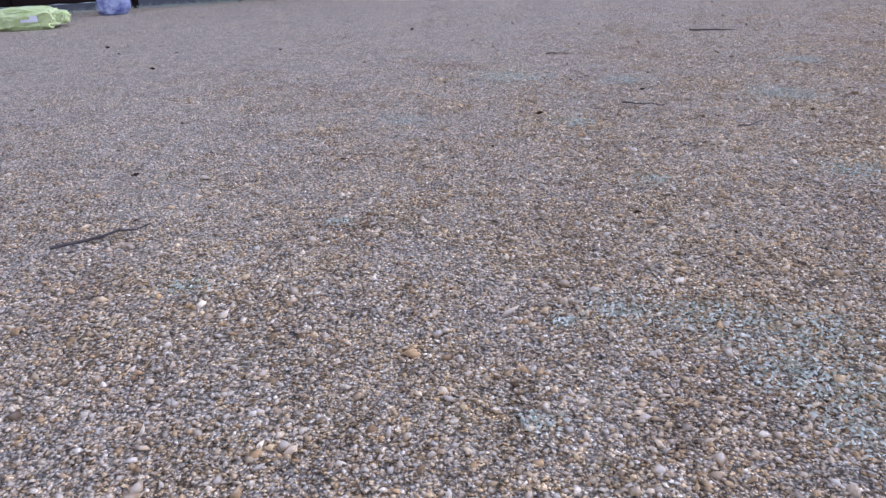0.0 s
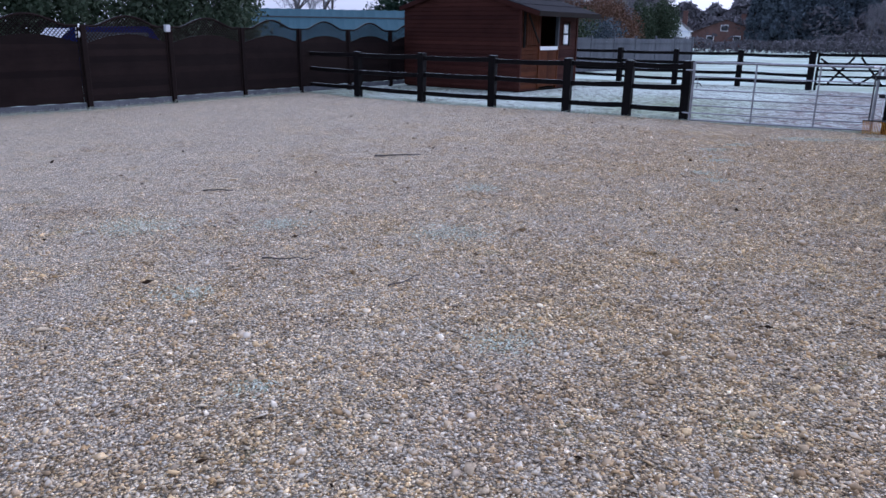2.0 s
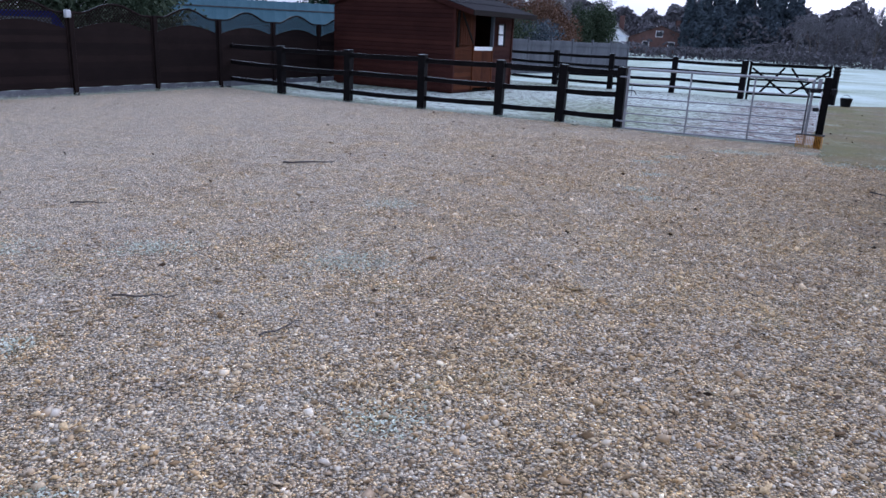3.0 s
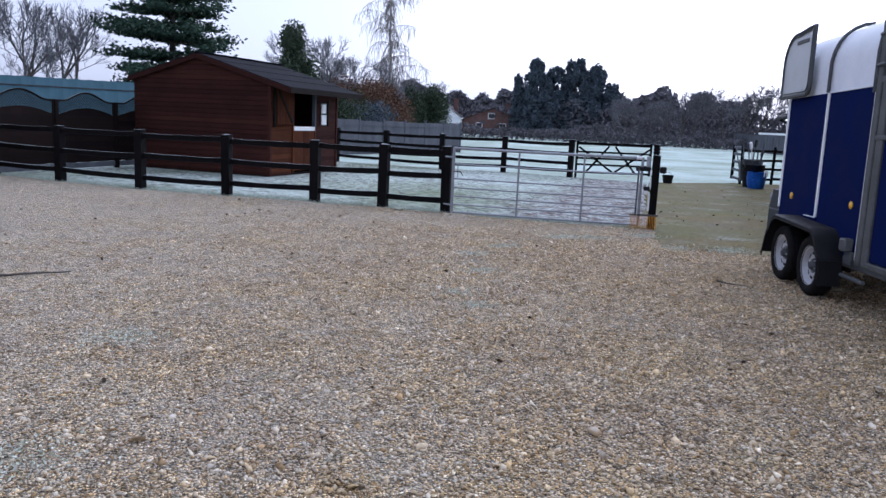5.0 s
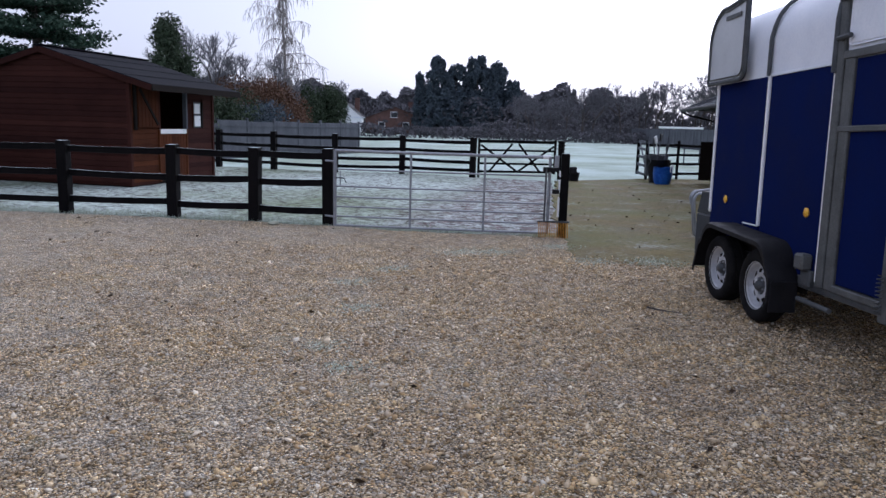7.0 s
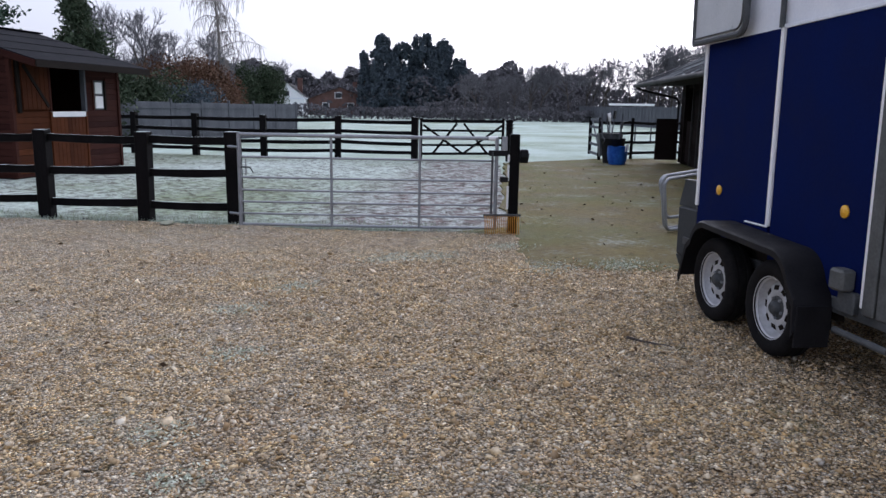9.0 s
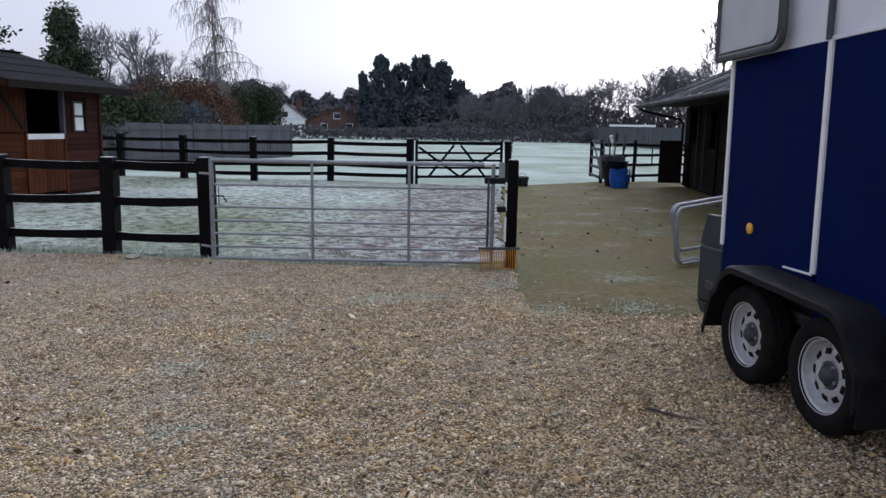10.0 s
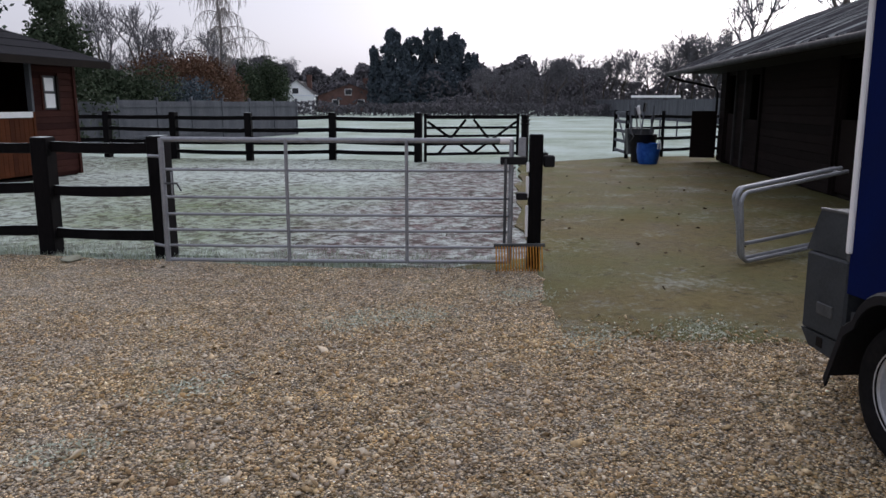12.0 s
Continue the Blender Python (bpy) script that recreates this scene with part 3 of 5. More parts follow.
# ---- lattice-topped panel fence ----
def panel_fence():
    posts = PANEL_POSTS
    o = Vector((posts[3][0], posts[3][1], 0))
    fence = thing("panel_fence", pose(o.x, o.y, 0), "dark brown slatted fence panels with arched lattice tops", "fence")
    post_me = to_mesh("post", fence_post(0.11, 1.62), M_PANEL)
    for x, y in posts:
        p = part("post", post_me, M_PANEL, fence)
        p.matrix_basis = Matrix.Translation(Vector((x, y, 0)) - o) @ facing(0, 0, 0, 1.5, 1.35)
    slat_me = {}
    for i, ((bx, by), (ax, ay)) in enumerate(zip(posts, posts[1:])):
        ln = math.hypot(bx - ax, by - ay) - 0.11
        panel = new("panel")
        panel.parent = fence
        panel.empty_display_size = 0.1
        ux, uy = (bx - ax) / (ln + 0.11), (by - ay) / (ln + 0.11)
        panel.matrix_basis = Matrix.Translation(Vector((ax + ux * 0.055, ay + uy * 0.055, 0)) - o) @ facing(0, 0, 0, ux, uy)
        key = round(ln, 1)
        z0, n, hgt = 0.15, 9, 1.13 / 9
        for k in range(n):
            if (key, k % 3) not in slat_me:
                bm = bmesh.new()
                rows = []
                for s in range(13):
                    x = ln * s / 12
                    wob = 0.006 * math.sin(s * 1.9 + k * 2.3)
                    rows.append([bm.verts.new(v) for v in ((x, -0.012, wob), (x, -0.004, hgt + 0.012 + wob), (x, 0.006, hgt + 0.012 + wob), (x, 0.002, wob))])
                for ra, rb in zip(rows, rows[1:]):
                    for j in range(4):
                        bm.faces.new((ra[j], ra[(j + 1) % 4], rb[(j + 1) % 4], rb[j]))
                bmesh.ops.recalc_face_normals(bm, faces=bm.faces)
                slat_me[(key, k % 3)] = to_mesh("slat", bm, M_PANEL)
            s = part("slat", slat_me[(key, k % 3)], M_PANEL, panel)
            s.location = (0, 0, z0 + k * hgt)
        top = lambda x: 1.60 + 0.20 * math.sin(math.pi * min(max((x / ln - 0.14) / 0.72, 0), 1)) ** 1.2
        low = lambda x: 1.28 + 0.17 * math.sin(math.pi * x / ln)
        xs = [ln * s / 16 for s in range(17)]
        part("top_rail", tube([(x, 0, top(x)) for x in xs], 0.024, 6), M_PANEL, panel, "arched top rail edged with frost")
        part("arched_board", plate([(0, 1.26)] + [(ln, 1.26)] + [(x, low(x)) for x in xs[::-1]], -0.006, 0.008), M_PANEL, panel)
        lat = bmesh.new()
        pitch = 0.075
        for sgn in (1, -1):
            c = -1.0
            while c < ln + 1.0:
                run = None
                for s in range(81):
                    x = ln * s / 80
                    z = 1.28 + sgn * (x - c)
                    inside = low(x) <= z <= top(x)
                    if inside and run is None:
                        run = (x, z)
                    if run and (not inside or s == 80):
                        if x - run[0] > 0.03:
                            beam((run[0], 0.004 * sgn, run[1]), (x, 0.004 * sgn, z), 0.006, 0.016, 0, lat)
                        run = None
                c += pitch
        part("lattice", lat, M_PANEL, panel)
        part("frame_side", box(0.0, 0.035, -0.02, 0.02, 0.15, 1.60, 0.004), M_PANEL, panel)
        part("frame_side", box(ln - 0.035, ln, -0.02, 0.02, 0.15, 1.60, 0.004), M_PANEL, panel)
        part("gravel_board", box(0.0, ln, -0.014, 0.014, 0.02, 0.145, 0.004), M_GREYW, panel, "pale weathered gravel board")
    return fence


panel_fence()
cap = thing("white_rag", pose(-1.50, 16.82, 1.50), "white rag caught on a dark fence post", "rag")
bm = bmesh.new()
bmesh.ops.create_icosphere(bm, subdivisions=3, radius=0.05)
for v in bm.verts:
    v.co = Vector((v.co.x * 0.9 + v.co.z * 0.4, v.co.y * 0.8, v.co.z * 2.3)) + noise.noise_vector(v.co * 26) * 0.05
part("cloth", bm, M_WHITE, cap, "", True)
lamp_box = thing("junction_box", pose(0.03, 18.04, 1.50, 0, 0, 40), "pale plastic box fixed on top of a fence post", "box")
part("case", box(-0.06, 0.06, -0.05, 0.03, 0, 0.15, 0.012), M_PANE, lamp_box)


# ---- timber stable with gabled roof ----
shed = thing("timber_stable", facing(9.08, 20.59, 0, 0.794, 0.608), "red-brown timber stable with felt roof, open top door and window", "stable")
SL, SD, RY, RZ = 3.34, 4.15, 2.1, 2.94


def roof_z(y):
    return RZ - 0.285 * abs(y - RY)


part("backing_front", box(0.03, 1.0, 0.02, 0.06, 0, 2.24, 0), M_SHED, shed)
part("backing_front", box(2.14, SL - 0.03, 0.02, 0.06, 0, 2.24, 0), M_SHED, shed)
part("back_wall", box(0, SL, SD - 0.05, SD, 0, 2.34, 0.004), M_SHED, shed)
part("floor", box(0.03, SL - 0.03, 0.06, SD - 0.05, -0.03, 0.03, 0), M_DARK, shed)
for gx in (0.0, SL):
    sx = -1 if gx == 0 else 1
    wall = part("gable_wall", plate([(0.03, 0), (SD - 0.03, 0), (SD - 0.03, roof_z(SD) - 0.06), (RY, RZ - 0.06), (0.03, roof_z(0) - 0.06)], -0.02, 0.02), M_SHED, shed)
    wall.matrix_basis = Matrix.Translation((gx - sx * 0.03, 0, 0)) @ pose(0, 0, 0, 0, 0, 90)
    hb, z = 0.118, 0.06
    while z < RZ - 0.1:
        z1 = z + hb
        y0 = 0.0 if z1 < roof_z(0) - 0.05 else RY - (RZ - 0.06 - z1) / 0.285
        y1 = SD if z1 < roof_z(SD) - 0.05 else RY + (RZ - 0.06 - z1) / 0.285
        if y1 - y0 > 0.2:
            bm = bmesh.new()
            rows = []
            for y in (max(y0, 0), min(y1, SD)):
                rows.append([bm.verts.new(v) for v in ((0.0, y, z), (sx * 0.024, y, z + 0.004), (sx * 0.020, y, z + hb * 0.75), (sx * 0.006, y, z1), (0.0, y, z1))])
            for j in range(5):
                bm.faces.new((rows[0][j], rows[0][(j + 1) % 5], rows[1][(j + 1) % 5], rows[1][j]))
            bm.faces.new(rows[0])
            bm.faces.new(rows[1])
            bmesh.ops.recalc_face_normals(bm, faces=bm.faces)
            b = part("board", bm, M_SHED, wall)
            b.matrix_basis = wall.matrix_basis.inverted() @ Matrix.Translation((gx, 0, 0))
        z = z1
# front wall boards, left and right of the doorway
for x0, x1 in ((0.0, 1.0), (2.16, SL)):
    z = 0.06
    while z < 2.2:
        holes = [(x0, x1)]
        if x0 > 1 and 1.24 < z + 0.06 < 1.9:
            holes = [(2.16, 2.40), (2.88, SL)]
        for a, b in holes:
            part("board", box(a, b, -0.002, 0.02, z, z + 0.112, 0.005), M_DOOR if a < 2 else M_SHED, shed)
        z += 0.118
part("corner_post", box(-0.03, 0.05, -0.03, 0.05, 0, 2.28, 0.006), M_SHED, shed)
part("corner_post", box(SL - 0.05, SL + 0.03, -0.03, 0.05, 0, 2.28, 0.006), M_SHED, shed)
part("lintel", box(0.95, 2.2, -0.012, 0.06, 2.18, 2.30, 0.006), M_SHED, shed)
for x in (1.0, 2.10):
    part("door_jamb", box(x, x + 0.06, -0.035, 0.07, 0.03, 1.22, 0.006), M_DOOR, shed)
    part("door_jamb", box(x, x + 0.06, -0.035, 0.07, 1.222, 2.2, 0.006), M_SHED if x < 2 else M_GREYW, shed)
lower = part("lower_door", box(1.06, 2.10, 0.0, 0.04, 0.08, 1.12, 0.004), M_DOOR, shed, "orange-brown lower stable door, shut")
for i in range(9):
    part("plank", box(1.062 + i * 0.115, 1.174 + i * 0.115, -0.018, 0.0, 0.09, 1.11, 0.004), M_DOOR, lower)
part("kick_strip", box(1.06, 2.12, -0.03, 0.05, 1.12, 1.225, 0.004), M_WHITE, shed, "white metal strip on the lower door")
upper = part("upper_door", box(0.20, 0.93, -0.07, -0.045, 1.26, 2.14, 0.004), M_DOOR, shed, "open upper stable door folded back")
for i in range(6):
    part("plank", box(0.202 + i * 0.121, 0.318 + i * 0.121, -0.085, -0.07, 1.27, 2.13, 0.004), M_DOOR, upper)
part("brace", beam((0.25, -0.095, 2.08), (0.88, -0.095, 1.32), 0.02, 0.07, 0.003), M_DARK, upper, "dark diagonal brace")
# near-black strip carries the shade of a narrow opening beside the door
part("slit_shade", box(0.12, 0.19, -0.06, -0.002, 1.2, 2.2, 0.006), M_DARK, shed, "dark strip for the shaded slit beside the open door")
window = part("window", box(2.40, 2.88, 0.012, 0.03, 1.26, 1.88, 0.003), M_DARKMET, shed, "small window with two white panes")
part("pane", box(2.50, 2.74, -0.012, 0.012, 1.60, 1.84, 0.003), M_WHITE, window)
part("pane", box(2.50, 2.76, -0.012, 0.012, 1.29, 1.55, 0.003), M_WHITE, window)
part("frame", box(2.40, 2.45, -0.02, 0.012, 1.26, 1.88, 0.003), M_SHED, window)
part("frame", box(2.82, 2.88, -0.02, 0.012, 1.26, 1.88, 0.003), M_DARK, window)
for y0, y1, nm in ((-0.62, RY, "front_slope"), (RY, SD + 0.12, "back_slope")):
    x0, x1 = -0.10, SL + 0.30
    bm = bmesh.new()
    for dz in (0.0, 0.05):
        for x in (x0, x1):
            for y in (y0, y1):
                bm.verts.new((x, y, roof_z(y) - 0.04 + dz))
    v = list(bm.verts)
    for f in ((0, 1, 3, 2), (4, 6, 7, 5), (0, 4, 5, 1), (2, 3, 7, 6), (0, 2, 6, 4), (1, 5, 7, 3)):
        bm.faces.new([v[k] for k in f])
    bmesh.ops.recalc_face_normals(bm, faces=bm.faces)
    slope = part(nm, bm, M_FELT, shed, "dark felt roof slope lightly frosted")
    nstrip = 3
    for i in range(1, nstrip + 1):
        ya = y0 + (y1 - y0) * i / (nstrip + 1)
        part("felt_lap", beam((x0, ya, roof_z(ya) + 0.012), (x1, ya, roof_z(ya) + 0.012), 0.04, 0.008, 0), M_FELT, slope)
part("ridge_cap", beam((-0.12, RY, RZ + 0.02), (SL + 0.32, RY, RZ + 0.02), 0.22, 0.03, 0.01), M_FELT, shed)
for y0, y1 in ((-0.62, RY), (RY, SD + 0.12)):
    part("barge_board", beam((-0.11, y0, roof_z(y0) - 0.07), (-0.11, y1, roof_z(y1) - 0.07), 0.022, 0.12, 0.004), M_SHED, shed)
    part("barge_board", beam((SL + 0.31, y0, roof_z(y0) - 0.07), (SL + 0.31, y1, roof_z(y1) - 0.07), 0.022, 0.12, 0.004), M_SHED, shed)
part("fascia", box(-0.1, SL + 0.3, -0.645, -0.62, roof_z(-0.62) - 0.13, roof_z(-0.62) + 0.0, 0.004), M_DARK, shed, "dark fascia board under the eave")


# ---- stable block with sheeted roof ----
barn = thing("stable_block", facing(24.62, 15.90, 0.03, -0.745, -0.667), "long dark timber stable block with frosted sheet roof and deep eave", "stable")
BL, BE, BR, BZ, BRZ = 13.0, -1.15, 2.0, 2.16, 3.46


def barn_z(y):
    return BZ + (BRZ - BZ) * (y - BE) / (BR - BE) if y < BR else BRZ - 0.34 * (y - BR)


for x0, x1, z0, z1 in ((0, 0.7, 0, 2.3), (0.7, 1.5, 2.02, 2.3), (1.5, 2.2, 0, 2.3), (2.2, 3.3, 0, 1.05), (2.2, 3.3, 1.98, 2.3), (3.3, 7.2, 0, 2.3), (7.2, 8.3, 2.05, 2.3), (8.3, BL, 0, 2.3)):
    w = part("front_wall", box(x0, x1, 0.02, 0.08, z0, z1, 0), M_BARN, barn)
    k = z0
    while k < z1 - 0.05:
        part("board", box(x0 + 0.004, x1 - 0.004, -0.002, 0.02, k, min(k + 0.144, z1), 0.005), M_BARN, w)
        k += 0.15
part("end_wall", box(0.0, 0.06, 0.08, 5.2, 0, 2.25, 0), M_BARN, barn)
part("end_wall", box(BL - 0.06, BL, 0.08, 5.2, 0, 2.25, 0), M_BARN, barn)
part("back_wall", box(0.06, BL - 0.06, 5.14, 5.2, 0, 2.1, 0), M_BARN, barn)
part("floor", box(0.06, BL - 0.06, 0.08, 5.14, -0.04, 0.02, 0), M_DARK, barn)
for x in (0.62, 1.5, 2.2, 3.3, 7.1, 8.3):
    part("door_post", box(x - 0.05, x + 0.05, -0.05, 0.09, 0, 2.2, 0.006), M_SOFFIT if x in (1.5, 2.2) else M_BARN, barn)
part("half_door", box(0.02, 0.065, -0.66, -0.06, 0.06, 1.20, 0.006), M_BARN, barn, "dark lower half door standing open")
part("half_door", box(0.70, 1.46, 0.03, 0.07, 0.05, 1.15, 0.006), M_BARN, barn, "dark lower half door, shut")
part("half_door", box(7.2, 8.22, 0.03, 0.07, 0.05, 1.15, 0.006), M_BARN, barn, "dark lower half door, shut")
part("door_bolt", tube([(8.35, -0.09, 1.12), (8.1, -0.09, 1.13)], 0.014, 8), M_GALV, barn, "steel door bolt")
for y0, y1, nm in ((BE, BR, "front_slope"), (BR, 5.5, "back_slope")):
    bm = bmesh.new()
    n = 150
    rows = []
    for i in range(n + 1):
        x = -0.42 + (BL + 0.8) * i / n
        rib = 0.028 if i % 3 == 0 else 0.0
        sag = 0.03 * noise.noise(Vector((x * 0.5, 3, 0)))
        rows.append([bm.verts.new((x, y0 + (y1 - y0) * j / 4, barn_z(y0 + (y1 - y0) * j / 4) + rib + sag + 0.02 * noise.noise(Vector((x, j, 0))))) for j in range(5)] + [bm.verts.new((x, y1, barn_z(y1) - 0.05)), bm.verts.new((x, y0, barn_z(y0) - 0.05))])
    for ra, rb in zip(rows, rows[1:]):
        for j in range(7):
            bm.faces.new((ra[j], ra[(j + 1) % 7], rb[(j + 1) % 7], rb[j]))
    bm.faces.new(rows[0])
    bm.faces.new(rows[-1])
    bmesh.ops.recalc_face_normals(bm, faces=bm.faces)
    part(nm, bm, M_SHEET, barn, "ribbed dark roof sheeting streaked with frost")
part("soffit", box(-0.35, BL, BE + 0.06, 0.0, 2.10, 2.115, 0), M_SOFFIT, barn, "dark boarded soffit")
part("fascia", box(-0.42, BL + 0.3, BE - 0.0, BE + 0.025, 2.05, 2.165, 0.004), M_DARK, barn)
part("gutter", tube([(-0.46, BE - 0.06, 2.10), (BL, BE - 0.06, 2.10)], 0.055, 10), M_PLASTIC, barn, "black plastic gutter", True)
part("downpipe", tube([(-0.40, BE - 0.05, 2.06), (-0.36, BE + 0.10, 1.98), (-0.10, -0.12, 1.76), (-0.06, -0.06, 1.66), (-0.06, -0.06, 0.05)], 0.034, 10), M_PLASTIC, barn, "black plastic downpipe", True)
for y0, y1 in ((BE, BR), (BR, 5.5)):
    part("barge_board", beam((-0.44, y0, barn_z(y0) - 0.05), (-0.44, y1, barn_z(y1) - 0.05), 0.025, 0.13, 0.004), M_DARK, barn)
bm = plate([(0.08, 2.2), (5.14, 2.1), (BR, BRZ - 0.08)], -0.02, 0.02)
g = part("gable_end", bm, M_BARN, barn)
g.matrix_basis = Matrix.Translation((0.03, 0, 0)) @ pose(0, 0, 0, 0, 0, 90)

# ---- barrow, tub and tools by the far corner ----
hurdle = thing("open_wooden_gate", facing(23.62, 17.85, 0, 0.70, 0.72), "grey timber gate standing open, seen end on", "gate")
for z in (0.15, 0.42, 0.68, 0.93, 1.15):
    part("bar", beam((0, 0, z), (1.7, 0, z), 0.04, 0.08), M_GREYW, hurdle)
for x in (0.04, 1.66):
    part("stile", beam((x, 0, 0.08), (x, 0, 1.22), 0.09, 0.07), M_FENCE, hurdle)
part("brace", beam((0.08, -0.04, 0.2), (1.6, -0.04, 1.1), 0.03, 0.07), M_GREYW, hurdle)
barrow = thing("wheelbarrow", facing(23.02, 17.05, 0, 0.80, -0.60), "dark wheelbarrow stood on end among stable tools", "wheelbarrow")
part("tray", plate([(-0.28, 0.18), (0.28, 0.18), (0.34, 0.80), (-0.34, 0.80)], 0.02, 0.22), M_DARKMET, barrow)
for x in (-0.26, 0.26):
    part("handle", tube([(x * 0.5, 0.1, 0.1), (x, 0.0, 0.7), (x * 1.15, 0.02, 1.35)], 0.02, 8), M_GREYW, barrow)
    part("leg", tube([(x, -0.02, 0.75), (x, -0.22, 0.62), (x, -0.02, 0.5)], 0.014, 8), M_DARKMET, barrow)
wh = part("wheel", lathe([(0.05, -0.03), (0.15, -0.05), (0.18, -0.02), (0.18, 0.02), (0.15, 0.05), (0.05, 0.03)], 20, "y"), M_TYRE, barrow, "", True)
wh.location = (0, 0.1, 0.18)
tub = thing("blue_tub", pose(22.68, 16.60, -0.01, 0, 0, 30), "bright blue plastic tub with rope handles", "tub")
part("bowl", lathe([(0.0, 0.0), (0.21, 0.0), (0.25, 0.12), (0.275, 0.30), (0.265, 0.47), (0.275, 0.49), (0.25, 0.48), (0.20, 0.02), (0.0, 0.02)], 28, "z"), M_TUB, tub, "", True)
for s in (-1, 1):
    part("handle", tube([(s * 0.16, -0.25 + 0.03 * math.cos(a), 0.36 + 0.20 * math.sin(a)) for a in np.linspace(0, math.pi, 8)], 0.014, 8), M_WHITE, tub, "pale rope handle")
sack = thing("dark_bin", pose(23.05, 17.0, -0.01, 0, 0, 25), "black plastic bin behind the blue tub", "bin")
part("bowl", lathe([(0.0, 0.0), (0.26, 0.0), (0.33, 0.66), (0.35, 0.68), (0.31, 0.68), (0.22, 0.02), (0.0, 0.02)], 28, "z"), M_PLASTIC, sack, "", True)
for dx, dy, lean, hgt, nm, mt in ((-0.12, 0.05, 4, 1.25, "broom", M_GREYW), (0.05, 0.10, -6, 1.15, "shovel", M_GREYW), (0.16, 0.0, -9, 1.2, "fork", M_WHITE), (-0.02, -0.08, 7, 0.98, "rake", M_GREYW)):
    t = thing(nm, pose(23.05 + dx, 17.0 + dy, 0.02, lean, lean * 0.8, 20), "long-handled %s with a pale wooden shaft in the black bin" % nm, nm)
    part("shaft", tube([(0, 0, 0.0), (0, 0, hgt)], 0.018, 8), mt, t)
    part("head", box(-0.10, 0.10, -0.02, 0.02, hgt - 0.06, hgt + 0.16, 0.015), mt if nm != "broom" else M_PLASTIC, t)
goal = thing("white_jump_frame", facing(35.9, 26.05, -0.06, 0.544, -0.839), "white painted tubular frame with a frosted crossbar", "frame")
part("crossbar", box(-0.05, 2.05, -0.10, 0.10, 1.70, 1.80, 0.02), M_WHITE, goal, "", True)
for x in (0.03, 1.25, 1.97):
    part("upright", tube([(x, 0, 0.0), (x, 0, 1.71)], 0.035, 8), M_GREYW, goal, "", True)


# ---- horse trailer ----
trailer = thing("horse_trailer", facing(10.56, 7.559, 0, -0.599, -0.8007), "dark blue and white twin-axle horse trailer parked on gravel", "trailer")
TX0, TX1, TW = -0.33, 3.55, 1.78
NOSE = pose(0, 0, 0, 0, -1.4, 0)


def tilted(ob):
    ob.matrix_basis = NOSE
    return ob


def shell(profile, x0, x1, thick=0.02, n=6):
    """A skin along the trailer: a (y, z) profile swept from x0 to x1, with thickness."""
    bm = bmesh.new()
    rows = []
    for i in range(n + 1):
        x = x0 + (x1 - x0) * i / n
        rows.append([bm.verts.new((x, y, z)) for y, z in profile])
    for ra, rb in zip(rows, rows[1:]):
        for j in range(len(profile) - 1):
            bm.faces.new((ra[j], ra[j + 1], rb[j + 1], rb[j]))
    bmesh.ops.recalc_face_normals(bm, faces=bm.faces)
    bmesh.ops.solidify(bm, geom=bm.faces[:], thickness=thick)
    return bm


BLUE_TOP, R = 1.96, 0.36
near_curve = [(0.0, 2.62 - R)] + [(R - R * math.cos(radians(a)), 2.62 - R + R * math.sin(radians(a))) for a in range(10, 91, 10)]
far_curve = [(TW - y, z) for y, z in near_curve[::-1]]
tilted(part("side_panel", box(TX0, 0.685, 0.0, 0.03, 0.55, BLUE_TOP, 0.004), M_BLUE, trailer, "dark blue lower side panel"))
tilted(part("side_panel", box(0.725, 1.66, 0.0, 0.03, 0.42, BLUE_TOP, 0.004), M_BLUE, trailer, "dark blue lower side panel"))
tilted(part("far_side_panel", box(TX0, TX1, TW - 0.03, TW, 0.45, BLUE_TOP, 0.004), M_BLUE, trailer))
tilted(part("front_panel", box(TX1 - 0.03, TX1, 0.03, TW - 0.03, 0.42, 2.5, 0.004), M_BLUE, trailer))
tilted(part("canopy", shell([(0.004, BLUE_TOP)] + near_curve + far_curve + [(TW - 0.004, BLUE_TOP)], TX0, TX1, 0.02, 4), M_FIBRE, trailer, "white rounded fibreglass upper body and roof", True))
tilted(part("floor", box(TX0, TX1, 0.03, TW - 0.03, 0.40, 0.46, 0.004), M_DARKMET, trailer))
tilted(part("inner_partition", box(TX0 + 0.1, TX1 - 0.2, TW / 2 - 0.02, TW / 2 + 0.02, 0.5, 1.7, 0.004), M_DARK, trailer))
# white edge trims
for x, z0, z1, w in ((TX0, 0.74, BLUE_TOP + 0.02, 0.034), (0.705, 0.715, BLUE_TOP + 0.02, 0.036), (1.69, 0.41, BLUE_TOP + 0.30, 0.034)):
    tilted(part("edge_trim", box(x - w / 2, x + w / 2, -0.016, 0.012, z0, z1, 0.006), M_WHITE, trailer, "white edge trim"))
tilted(part("sill_trim", box(0.42, 0.70, -0.012, 0.0, 0.705, 0.717, 0.002), M_WHITE, trailer, "thin white line above the mudguard"))
tilted(part("waist_trim", box(0.725, 1.66, -0.010, 0.004, BLUE_TOP - 0.006, BLUE_TOP + 0.016, 0.003), M_FIBRE, trailer))
